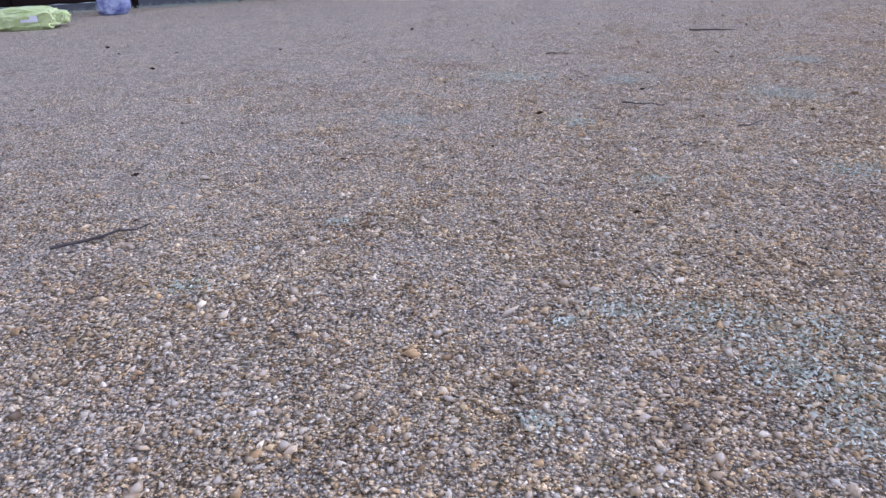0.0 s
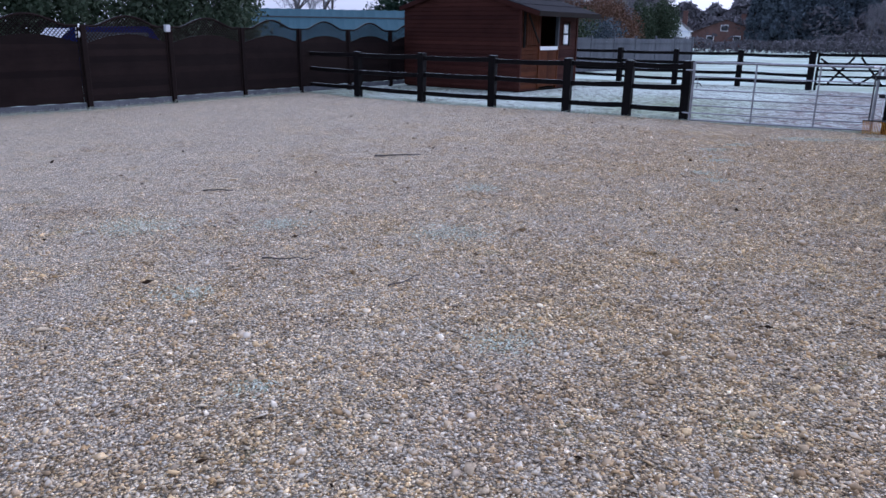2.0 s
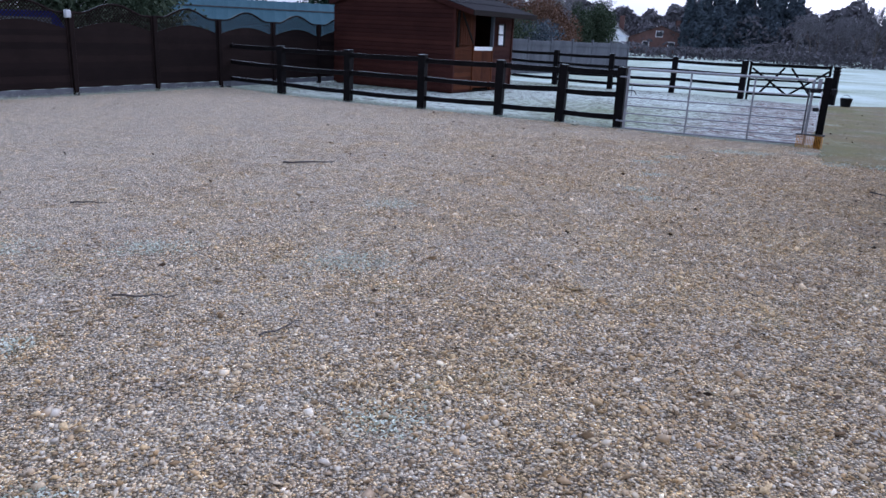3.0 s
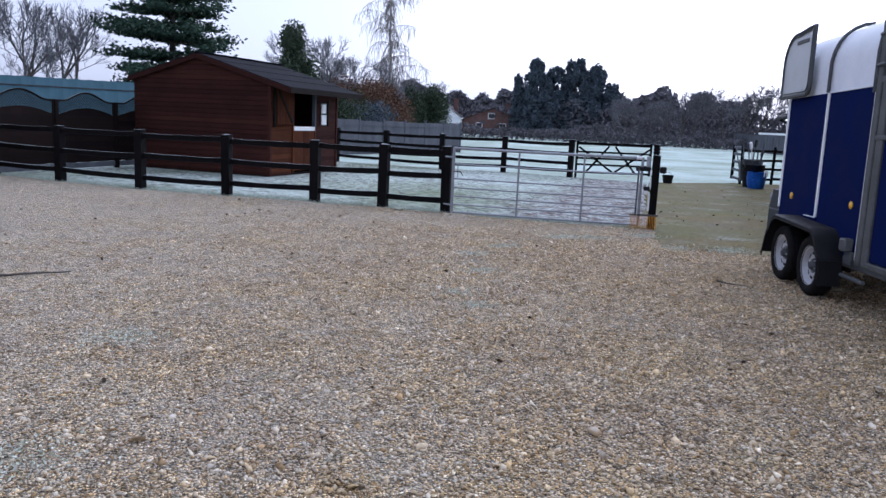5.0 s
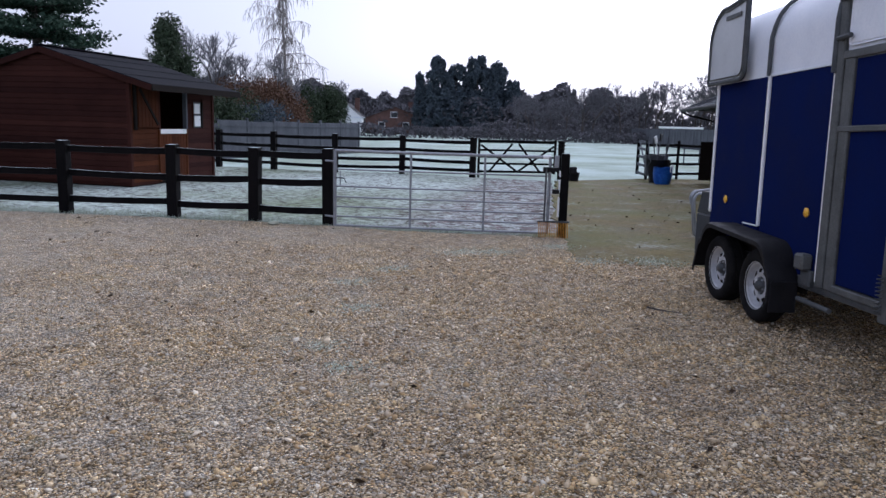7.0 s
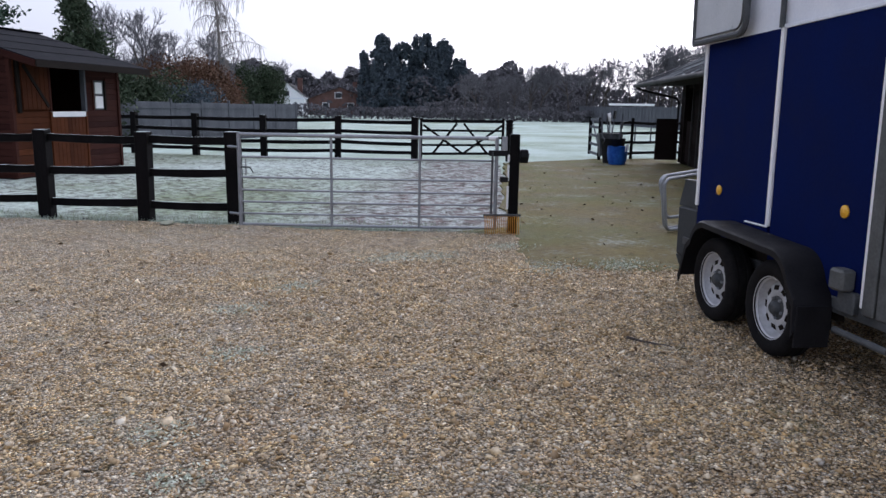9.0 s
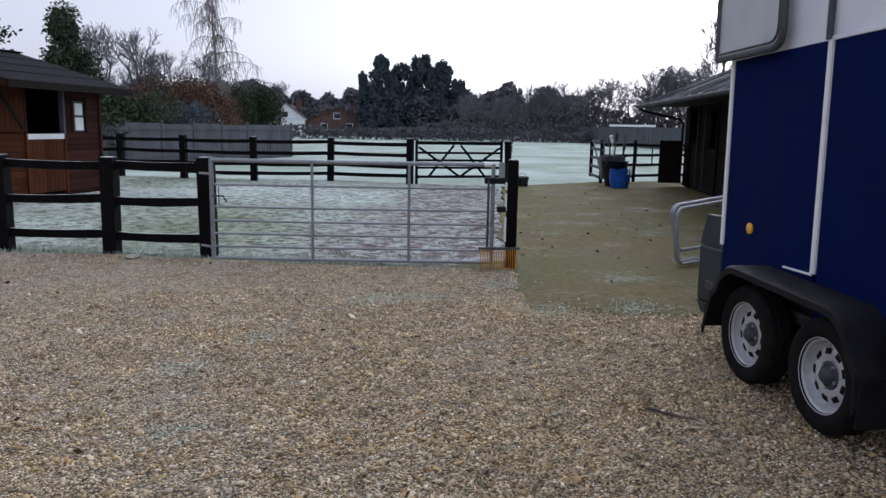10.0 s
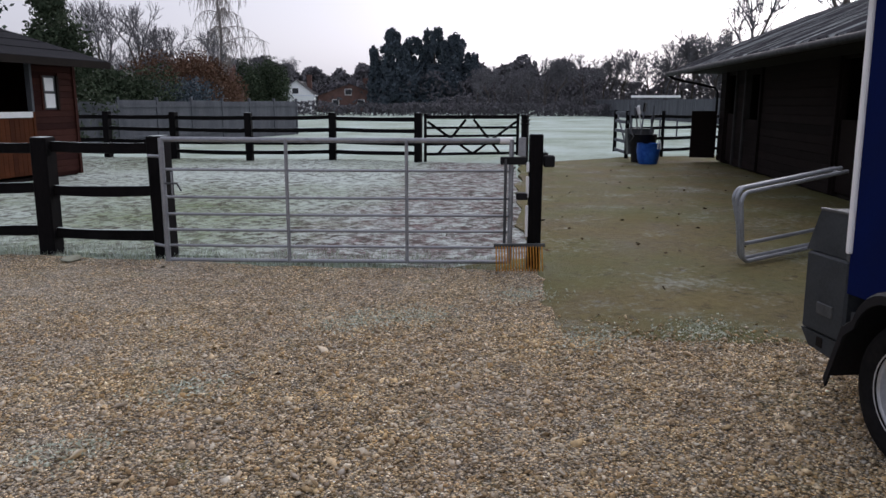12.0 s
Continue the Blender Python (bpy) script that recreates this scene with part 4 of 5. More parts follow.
for x0 in (0.705,):
    prof = [(x0, -0.02, BLUE_TOP), (x0 + 0.0, -0.02, 2.26)] + [(x0 + 0.02 + 0.0 * a, -0.02 + R - R * math.cos(radians(a)), 2.26 + (R + 0.02) * math.sin(radians(a))) for a in range(15, 91, 15)]
    tilted(part("roof_strap", tube(prof, 0.018, 8), M_DARKMET, trailer, "dark grey strap over the canopy", True))
prof = [(1.70, -0.02, 1.9), (1.70, -0.02, 2.26)] + [(1.70, -0.02 + R - R * math.cos(radians(a)), 2.26 + (R + 0.02) * math.sin(radians(a))) for a in range(15, 91, 15)]
tilted(part("roof_strap", tube(prof, 0.03, 8), M_DARKMET, trailer, "dark grey strap over the canopy", True))
# framed side ramp towards the front
ramp = tilted(part("side_ramp", box(1.93, 2.46, -0.005, 0.03, 0.44, 1.97, 0.004), M_BLUE, trailer, "dark blue side ramp panel in a grey frame"))
part("ramp_panel", box(2.57, 3.50, -0.005, 0.03, 0.46, 1.97, 0.004), M_BLUE, ramp)
for x0, x1, z0, z1, yo in ((1.71, 1.80, 0.38, 2.52, -0.03), (1.81, 1.92, 0.38, 2.00, -0.022), (2.465, 2.56, 0.30, 2.0, -0.035)):
    part("frame_upright", box(x0, x1, yo, 0.03, z0, z1, 0.008), M_ALU, ramp, "grey metal upright")
for z0, z1, x0 in ((1.975, 2.03, 1.80), (1.485, 1.525, 1.80), (0.38, 0.43, 1.92)):
    part("frame_bar", box(x0, 3.52, -0.03, 0.02, z0, z1, 0.006), M_ALU, ramp, "grey metal bar")
part("top_flap", box(1.83, 3.4, -0.018, 0.0, 2.06, 2.40, 0.02), M_FIBRE, ramp, "white top flap")
part("flap_frame", box(1.80, 3.45, -0.012, 0.0, 2.40, 2.44, 0.006), M_ALU, ramp)
for z in (2.12, 2.38):
    part("hinge", tube([(1.75, -0.05, z), (1.90, -0.05, z + 0.005)], 0.018, 8), M_DARKMET, ramp)
part("latch", box(2.50, 2.56, -0.07, -0.03, 0.98, 1.04, 0.006), M_DARKMET, ramp)
part("spring", tube([(2.50 + 0.018 * math.cos(a), -0.06 + 0.018 * math.sin(a), 0.36 + a * 0.004) for a in np.linspace(0, 60, 120)], 0.004, 5), M_DARKMET, ramp)
part("text_plate", box(2.68, 2.90, -0.012, -0.004, 1.58, 1.66, 0.002), M_WHITE, ramp, "small white lettering plate")
# reflectors
for x, z in ((0.011, 0.889), (1.464, 0.897)):
    r = part("reflector", lathe([(0.0, -0.016), (0.020, -0.016), (0.030, -0.010), (0.030, 0.0)], 16, "y"), M_YELLOW, trailer, "round amber reflector", True)
    r.matrix_basis = NOSE @ Matrix.Translation((x, 0, z))
    rr = part("rim", lathe([(0.028, -0.012), (0.036, -0.008), (0.036, 0.0)], 16, "y"), M_YELLOW, r)
tilted(part("side_lamp", box(1.50, 1.62, -0.09, 0.0, 0.48, 0.60, 0.015), M_ALU, trailer, "grey side lamp housing"))
tilted(part("lamp_bracket", box(1.52, 1.66, -0.04, 0.02, 0.36, 0.48, 0.008), M_DARKMET, trailer))
# chassis
for y in (0.25, TW - 0.25):
    tilted(part("chassis_rail", box(TX0 - 0.1, TX1 + 0.1, y - 0.04, y + 0.04, 0.30, 0.40, 0.006), M_DARKMET, trailer))
tilted(part("sill", box(1.30, TX1, -0.005, 0.06, 0.33, 0.42, 0.006), M_DARKMET, trailer))
part("prop_stand", tube([(3.4, 0.9, 0.0), (3.4, 0.9, 0.42)], 0.035, 10), M_DARKMET, trailer)
part("prop_foot", lathe([(0.0, 0.0), (0.10, 0.0), (0.08, 0.03), (0.0, 0.03)], 16, "z"), M_DARKMET, trailer).location = (3.4, 0.9, 0.0)


# wheels: tyre, dished rim with near-black blocks for its slots, hub
WR = 0.293


def tyre_mesh():
    prof = [(0.185, -0.062), (0.20, -0.078), (0.245, -0.086), (0.275, -0.080), (WR - 0.006, -0.066)]
    prof += [(WR, -0.058), (WR, -0.035), (WR - 0.007, -0.032), (WR - 0.007, -0.022), (WR, -0.019), (WR, 0.019), (WR - 0.007, 0.022), (WR - 0.007, 0.032), (WR, 0.035), (WR, 0.058)]
    prof += [(WR - 0.006, 0.066), (0.275, 0.080), (0.245, 0.086), (0.20, 0.078), (0.185, 0.062)]
    return to_mesh("tyre", lathe(prof, 48, "y"), M_TYRE, True)


def rim_mesh():
    prof = [(0.188, -0.070), (0.196, -0.072), (0.190, -0.060), (0.176, -0.052), (0.170, -0.010), (0.160, 0.0), (0.135, -0.020), (0.105, -0.030), (0.075, -0.026), (0.062, -0.012), (0.0, -0.012)]
    return to_mesh("rim", lathe(prof, 48, "y"), M_RIM, True)


def hub_mesh():
    return to_mesh("hub", lathe([(0.0, -0.070), (0.026, -0.068), (0.040, -0.056), (0.048, -0.030), (0.070, -0.028), (0.078, -0.020)], 24, "y"), M_DARKMET, True)


TYRE, RIM, HUB = tyre_mesh(), rim_mesh(), hub_mesh()
# closed rim: small dark blocks show the shade inside its vent holes
slot = bmesh.new()
bmesh.ops.create_cube(slot, size=1, matrix=Matrix.Diagonal((0.030, 0.012, 0.044, 1)))
bmesh.ops.bevel(slot, geom=slot.edges[:], offset=0.002, segments=1, affect="EDGES")
SLOT = to_mesh("vent_slot", slot, M_DARK)
BOLT = to_mesh("wheel_nut", lathe([(0.0, -0.016), (0.008, -0.016), (0.010, -0.012), (0.010, 0.0)], 6, "y"), M_GALV)
for x in (0.321, 1.076):
    for y, flip in ((-0.09, 0), (TW + 0.09, 180)):
        w = new("wheel")
        w.empty_display_size = 0.1
        w.parent = trailer
        tagged(w, "black tyre on a silver steel rim")
        w.matrix_basis = Matrix.Translation((x, y, WR)) @ pose(0, 0, 0, 0, 17 * x, flip)
        part("tyre", TYRE, None, w)
        part("rim", RIM, None, w)
        part("hub", HUB, None, w)
        for k in range(9):
            s = part("vent_slot", SLOT, None, w)
            s.matrix_basis = pose(0, 0, 0, 0, k * 40, 0) @ Matrix.Translation((0.122, -0.023, 0)) @ pose(0, 0, 0, 0, 0, 18)
        for k in range(5):
            part("wheel_nut", BOLT, None, w).matrix_basis = pose(0, 0, 0, 0, k * 72, 0) @ Matrix.Translation((0.062, -0.026, 0))
    part("axle", tube([(x, 0.0, WR), (x, TW, WR)], 0.03, 10), M_DARKMET, trailer)

# mudguards: a rolled skin over both wheels
for side in (0, 1):
    outer = [(-0.10, 0.24)] + [(-0.01, 0.50)] + arc(0.25, 0.50, 0.20, 165, 90, 6) + arc(1.14, 0.47, 0.21, 86, 15, 6) + [(1.42, 0.44), (1.44, 0.26)]
    bm = bmesh.new()
    rows = []
    for x, z in outer:
        ya, yb = (-0.235, 0.0) if side == 0 else (TW, TW + 0.235)
        lip = ya if side == 0 else yb
        inn = 0.02 if side == 0 else -0.02
        rows.append([bm.verts.new((x, yb if side == 0 else ya, z)), bm.verts.new((x, lip + inn, z)), bm.verts.new((x, lip, z - 0.015)), bm.verts.new((x + (0.75 - x) * 0.02, lip, z - 0.05))])
    for ra, rb in zip(rows, rows[1:]):
        for j in range(3):
            bm.faces.new((ra[j], ra[j + 1], rb[j + 1], rb[j]))
    bmesh.ops.recalc_face_normals(bm, faces=bm.faces)
    bmesh.ops.solidify(bm, geom=bm.faces[:], thickness=0.012)
    part("mudguard", bm, M_PLASTIC, trailer, "black mudguard over the twin wheels", True)
for z0, z1, x0, x1 in ((0.30, 0.60, -0.07, 1.42),):
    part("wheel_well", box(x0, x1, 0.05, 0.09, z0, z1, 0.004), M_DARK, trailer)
part("mud_flap", box(1.43, 1.445, -0.22, -0.01, 0.16, 0.40, 0.004), M_PLASTIC, trailer, "black rubber flap")
part("step_bar", tube([(1.55, -0.06, 0.30), (1.95, -0.04, 0.30)], 0.02, 8), M_DARKMET, trailer)

# rear: lowered sill box, sloping cover, open top door
rear = tilted(part("rear_box", box(-0.675, TX0 - 0.002, 0.0, TW, 0.30, 0.70, 0.012), M_REARBOX, trailer, "grey metal box section across the rear"))
part("lower_bumper", plate([(-0.675, 0.298), (TX0, 0.298), (TX0, 0.20), (-0.60, 0.22)], 0.0, TW), M_REARBOX, rear)
# no opening is cut; a dark block gives the shade of the hole
part("bumper_hole_shade", box(-0.53, -0.48, -0.006, 0.01, 0.235, 0.285, 0.004), M_DARK, rear)
part("dark_plate", box(-0.55, -0.42, -0.006, 0.004, 0.40, 0.46, 0.003), M_DARKMET, rear)
part("sloping_cover", plate([(-0.695, 0.705), (-0.60, 0.92), (TX0 - 0.004, 0.92), (TX0 - 0.004, 0.705)], 0.012, TW - 0.012), M_REARBOX, rear)
part("cover_edge", beam((-0.60, 0.02, 0.922), (TX0, 0.02, 0.922), 0.03, 0.012, 0.003), M_ALU, rear)
part("rear_post", box(TX0 - 0.03, TX0, 0.0, 0.05, 0.70, 2.2, 0.006), M_DARKMET, rear)
part("rear_post", box(TX0 - 0.03, TX0, TW - 0.05, TW, 0.70, 2.2, 0.006), M_DARKMET, rear)
door = tilted(part("top_door", plate([(-0.43, 1.99)] + arc(0.24, 2.07, 0.09, -90, 0, 5) + [(0.33, 2.66), (0.22, 2.655)] + arc(-0.13, 2.33, 0.30, 80, 180, 7), -0.075, -0.06), M_PANE, trailer, "grey rear top door folded open along the side"))
edge = [(-0.43, 1.97)] + arc(0.25, 2.06, 0.09, -90, 0, 5) + [(0.34, 2.68), (0.22, 2.665)] + arc(-0.13, 2.33, 0.31, 80, 180, 7)
part("door_frame", tube([(x, -0.068, z) for x, z in edge], 0.022, 8, None, True), M_DARKMET, door, "dark grey tubular door frame", True)
part("door_seal", tube([(x * 0.93 - 0.004, -0.082, 2.31 + (z - 2.31) * 0.90) for x, z in edge], 0.007, 6, None, True), M_ALU, door)
part("vent_grille", box(-0.10, 0.22, -0.085, -0.075, 2.52, 2.56, 0.003), M_ALU, door)
part("hinge", box(-0.42, -0.36, -0.07, 0.01, 2.05, 2.12, 0.006), M_DARKMET, door)

# ---- tube rack standing behind the trailer ----
rack = thing("tubular_rack", facing(13.32, 9.63, 0, 0.985, -0.17), "three bent galvanised tubes forming a low rack on the path", "rack")
for k, (x0, x1, z0, z1) in enumerate(((0.0, 0.07, 0.035, 0.66), (0.03, 0.11, 0.045, 0.69), (0.07, 0.20, 0.16, 0.68))):
    pts = [(1.6, 0, z0 + 0.04), (x1 + 0.09, 0, z0)] + [(x, 0, z) for x, z in arc(x1 + 0.09, z0 + 0.09, 0.09, 255, 190, 4)]
    pts += [(x, 0, z) for x, z in arc(x0 + 0.10, z1 - 0.10, 0.10, 178, 105, 5)] + [(1.6, 0, z1 + 0.11)]
    part("tube", tube(pts, 0.019, 10), M_GALV, rack, "", True).location = (0.0, 0.065 * k, 0.0)
part("tie_bar", tube([(1.45, -0.02, 0.07), (1.45, 0.15, 0.19)], 0.018, 8), M_GALV, rack)
part("tie_bar", tube([(1.45, -0.02, 0.76), (1.45, 0.15, 0.78)], 0.018, 8), M_GALV, rack)


# ---- plastic sacks and litter ----
def sack_mesh(name, sx, sy, sz, material, seed):
    bm = bmesh.new()
    bmesh.ops.create_icosphere(bm, subdivisions=4, radius=1)
    for v in bm.verts:
        c = v.co
        sq = Vector([math.copysign(abs(a) ** 0.6, a) for a in c])
        k = noise.noise_vector(c * 2.2 + Vector((seed, 0, 0))) * 0.16 + noise.noise_vector(c * 5 + Vector((seed, 0, 0))) * 0.15 + noise.noise_vector(c * 13 + Vector((seed, 0, 0))) * 0.07
        p = sq + k
        v.co = (p.x * sx, p.y * sy, max(p.z * sz + sz * 0.85, 0.0))
    return to_mesh(name, bm, material, True)


bag = thing("green_sack", pose(-6.85, 10.75, 0, 0, 0, 20), "crumpled lime-green plastic sack lying on the gravel", "sack")
part("sack", sack_mesh("sack", 0.46, 0.28, 0.17, M_GREENBAG, 2), None, bag)
part("neck", sack_mesh("neck", 0.16, 0.16, 0.10, M_GREENBAG, 5), None, bag).location = (0.46, 0.05, 0.06)
part("print", box(-0.02, 0.22, -0.285, -0.27, 0.12, 0.22, 0.01), M_WHITE, bag, "patch of pale print")
bag2 = thing("blue_sack", pose(-6.30, 12.55, 0, 0, 0, 35), "upright blue and white plastic sack against the fence", "sack")
part("sack", sack_mesh("sack", 0.26, 0.15, 0.24, M_BLUEBAG, 9), None, bag2)


def stick(x, y, length, turn, r=0.012):
    t = thing("stick", pose(x, y, 0.01, 0, 0, turn), "thin dry broken stick lying on the gravel", "stick", "sticks on the gravel")
    rng = random.Random(int(x * 100))
    part("twig", tube([(length * k / 6, rng.uniform(-0.02, 0.02), rng.uniform(0.004, 0.016)) for k in range(7)], [r * (1 - 0.1 * k) for k in range(7)], 6), M_BARK, t)


for a in ((-1.98, 2.55, 0.50, 38, 0.010), (9.36, 7.50, 0.30, -80, 0.009), (2.98, 10.03, 0.60, -5, 0.013), (1.36, 5.69, 0.37, -15, 0.007), (0.9, 8.2, 0.3, -10, 0.008), (2.1, 4.9, 0.3, 35, 0.006)):
    stick(*a)
flint = thing("pale_stone", pose(8.99, 13.72, 0.0, 0, 0, 30), "flat pale stone lying by the fence post", "stone")
bm = bmesh.new()
bmesh.ops.create_icosphere(bm, subdivisions=3, radius=0.08)
for v in bm.verts:
    v.co = Vector((v.co.x * 1.3, v.co.y * 0.8, v.co.z * 0.35 + 0.02)) + noise.noise_vector(v.co * 12) * 0.015
part("stone", bm, plain("pale_flint", (0.26, 0.27, 0.20), (0.42, 0.43, 0.35), 20, 0.85), flint, "", True)


# ---- trees ----
def grow(rng, p, d, length, r, depth, out, bend=0.35, droop=0.0, split=3, ratio=0.68):
    """Adds tapered limbs to out as (p, q, r0, r1)."""
    steps = 2
    q = p
    for s in range(steps):
        d = (d + Vector((rng.uniform(-1, 1), rng.uniform(-1, 1), rng.uniform(-0.6, 0.9))) * bend * 0.35 + Vector((0, 0, -droop * (1 if depth < 3 else 0.2)))).normalized()
        n = q + d * length / steps
        out.append((q, n, r * (1 - 0.25 * s / steps), r * (1 - 0.25 * (s + 1) / steps)))
        if depth > 0:
            for _ in range(1 if depth > 1 else 2):
                side = Vector((rng.uniform(-1, 1), rng.uniform(-1, 1), rng.uniform(-0.2, 0.7))).normalized()
                grow(rng, n, (d * 0.6 + side * 0.9).normalized(), length * ratio * rng.uniform(0.7, 1.0), r * 0.45, depth - 1, out, bend, droop, split, ratio)
        q = n
    if depth > 0:
        for _ in range(split - 1):
            side = Vector((rng.uniform(-1, 1), rng.uniform(-1, 1), rng.uniform(0.0, 0.8))).normalized()
            grow(rng, q, (d + side * 0.7).normalized(), length * ratio * rng.uniform(0.75, 1.05), r * 0.6, depth - 1, out, bend, droop, split, ratio)


def limbs_mesh(name, limbs, material, sides=4, least=0.006):
    n = len(limbs)
    P = np.array([l[0] for l in limbs])
    Q = np.array([l[1] for l in limbs])
    A = np.maximum(np.array([l[2] for l in limbs]), least)
    B = np.maximum(np.array([l[3] for l in limbs]), least)
    D = Q - P
    D /= np.linalg.norm(D, axis=1, keepdims=True) + 1e-9
    ref = np.where(np.abs(D[:, 2:3]) < 0.9, np.array([[0, 0, 1.0]]), np.array([[1.0, 0, 0]]))
    S = np.cross(D, ref)
    S /= np.linalg.norm(S, axis=1, keepdims=True)
    U = np.cross(S, D)
    verts = np.zeros((n, 2 * sides, 3))
    for k in range(sides):
        a = k * math.tau / sides
        w = S * math.cos(a) + U * math.sin(a)
        verts[:, k] = P + w * A[:, None]
        verts[:, sides + k] = Q + w * B[:, None]
    f = np.array([[k, (k + 1) % sides, sides + (k + 1) % sides, sides + k] for k in range(sides)])
    faces = (f[None] + (np.arange(n) * 2 * sides)[:, None, None]).reshape(-1, 4)
    return soup(name, verts.reshape(-1, 3), faces, material)


def leaf_mesh(name, centres, size, material, rng, flat=0.0, hang=0.0):
    """Small pointed leaves or sprays, one quad each, at the given centres."""
    n = len(centres)
    C = np.array(centres)
    a = rng.normal(size=(n, 3))
    a[:, 2] = a[:, 2] * (1 - flat) - hang
    a /= np.linalg.norm(a, axis=1, keepdims=True)
    b = np.cross(a, rng.normal(size=(n, 3)))
    b /= np.linalg.norm(b, axis=1, keepdims=True)
    s = (size * rng.uniform(0.6, 1.4, n))[:, None]
    V = np.stack([C - a * s, C + b * s * 0.45, C + a * s, C - b * s * 0.45], axis=1)
    return soup(name, V.reshape(-1, 3), np.arange(4 * n).reshape(-1, 4), material)


def bare_tree(seed, height=8.0, bend=0.4, material=None, least=0.015):
    rng = random.Random(seed)
    limbs = []
    grow(rng, Vector((0, 0, 0)), Vector((0, 0, 1)), height * 0.36, height * 0.014, 4, limbs, bend, 0.0, 4, 0.68)
    top = max(l[1].z for l in limbs)
    k = height / top
    limbs = [(a * k, b * k, r0, r1) for a, b, r0, r1 in limbs]
    big = [l for l in limbs if l[2] > height * 0.006]
    small = [l for l in limbs if l[2] <= height * 0.006]
    t = new("bare_tree")
    t.empty_display_size = 0.5
    tagged(t, "leafless winter tree with fine grey-brown twigs", "tree", "bare trees beyond the field")
    part("trunk", limbs_mesh("trunk", big, M_BARK, 6), None, t)
    part("crown", limbs_mesh("crown", small, material or M_TWIG, 3, least), None, t)
    return t


def cypress(seed, height, width, material, label, category="tree", group="", n=5000, size=0.28, name="conifer", start=0.60, taper=1.45):
    """A dense evergreen: uneven lobes of fine sprays round a trunk."""
    rng = np.random.default_rng(seed)
    t = new(name)
    t.empty_display_size = 0.5
    tagged(t, label, category, group)
    part("trunk", tube([(0, 0, -0.1), (0.05, 0.02, height * 0.4), (0, 0, height * 0.8)], [height * 0.025, height * 0.018, 0.02], 8), M_BARK, t)
    lobes = []
    for i in range(110):
        h = rng.uniform(0.03, 0.97) ** 0.9
        w = width * 0.5 * (1.0 - max(h - start, 0) * taper) * rng.uniform(0.3, 1.0)
        a = rng.uniform(0, math.tau)
        lobes.append((math.cos(a) * w * 0.75, math.sin(a) * w * 0.75, h * height, width * rng.uniform(0.05, 0.13) * (1.1 - 0.5 * h)))
    pts = []
    for i in range(n):
        x, y, z, r = lobes[int(rng.integers(len(lobes)))]
        v = rng.normal(size=3)
        v /= np.linalg.norm(v)
        k = r * rng.uniform(0.3, 1.25)
        pts.append((x + v[0] * k, y + v[1] * k, min(max(z + v[2] * k * 1.7, 0.05), height * 1.06)))
    part("crown", leaf_mesh("crown", pts, size, material, rng), None, t)
    return t


def layered_pine(seed, height, width):
    """A pine with tiers of drooping limbs and open gaps between."""
    rng = np.random.default_rng(seed)
    t = new("pine_tree")
    t.empty_display_size = 0.5
    tagged(t, "tall dark pine with layered drooping limbs", "tree")
    limbs, pts = [], []
    tiers = 13
    for i in range(tiers):
        z = height * (0.12 + 0.86 * i / tiers)
        reach = width * 0.5 * (1 - (i / tiers) ** 2.6) + 0.5
        for k in range(7):
            a = k * math.tau / 7 + rng.uniform(-0.4, 0.4) + i
            ln = reach * rng.uniform(0.6, 1.1)
            q = Vector((math.cos(a) * ln, math.sin(a) * ln, z + ln * rng.uniform(-0.10, 0.16)))
            p = Vector((0, 0, z))
            limbs.append((p, q, 0.05, 0.015))
            for s in range(520):
                f = rng.uniform(0.25, 1.05)
                c = p.lerp(q, f)
                sp = 0.40 * (1.25 - 0.5 * f)
                pts.append((c.x + rng.normal() * sp, c.y + rng.normal() * sp, c.z + abs(rng.normal()) * 0.22 - 0.06))
    limbs += [(Vector((0, 0, -0.1)), Vector((0.05, 0, height * 0.5)), height * 0.022, height * 0.014), (Vector((0.05, 0, height * 0.5)), Vector((0, 0, height)), height * 0.014, 0.02)]
    part("trunk", limbs_mesh("trunk", limbs, M_BARK, 6), None, t)
    part("crown", leaf_mesh("crown", pts, 0.12, M_PINE, rng, 0.35), None, t)
    return t


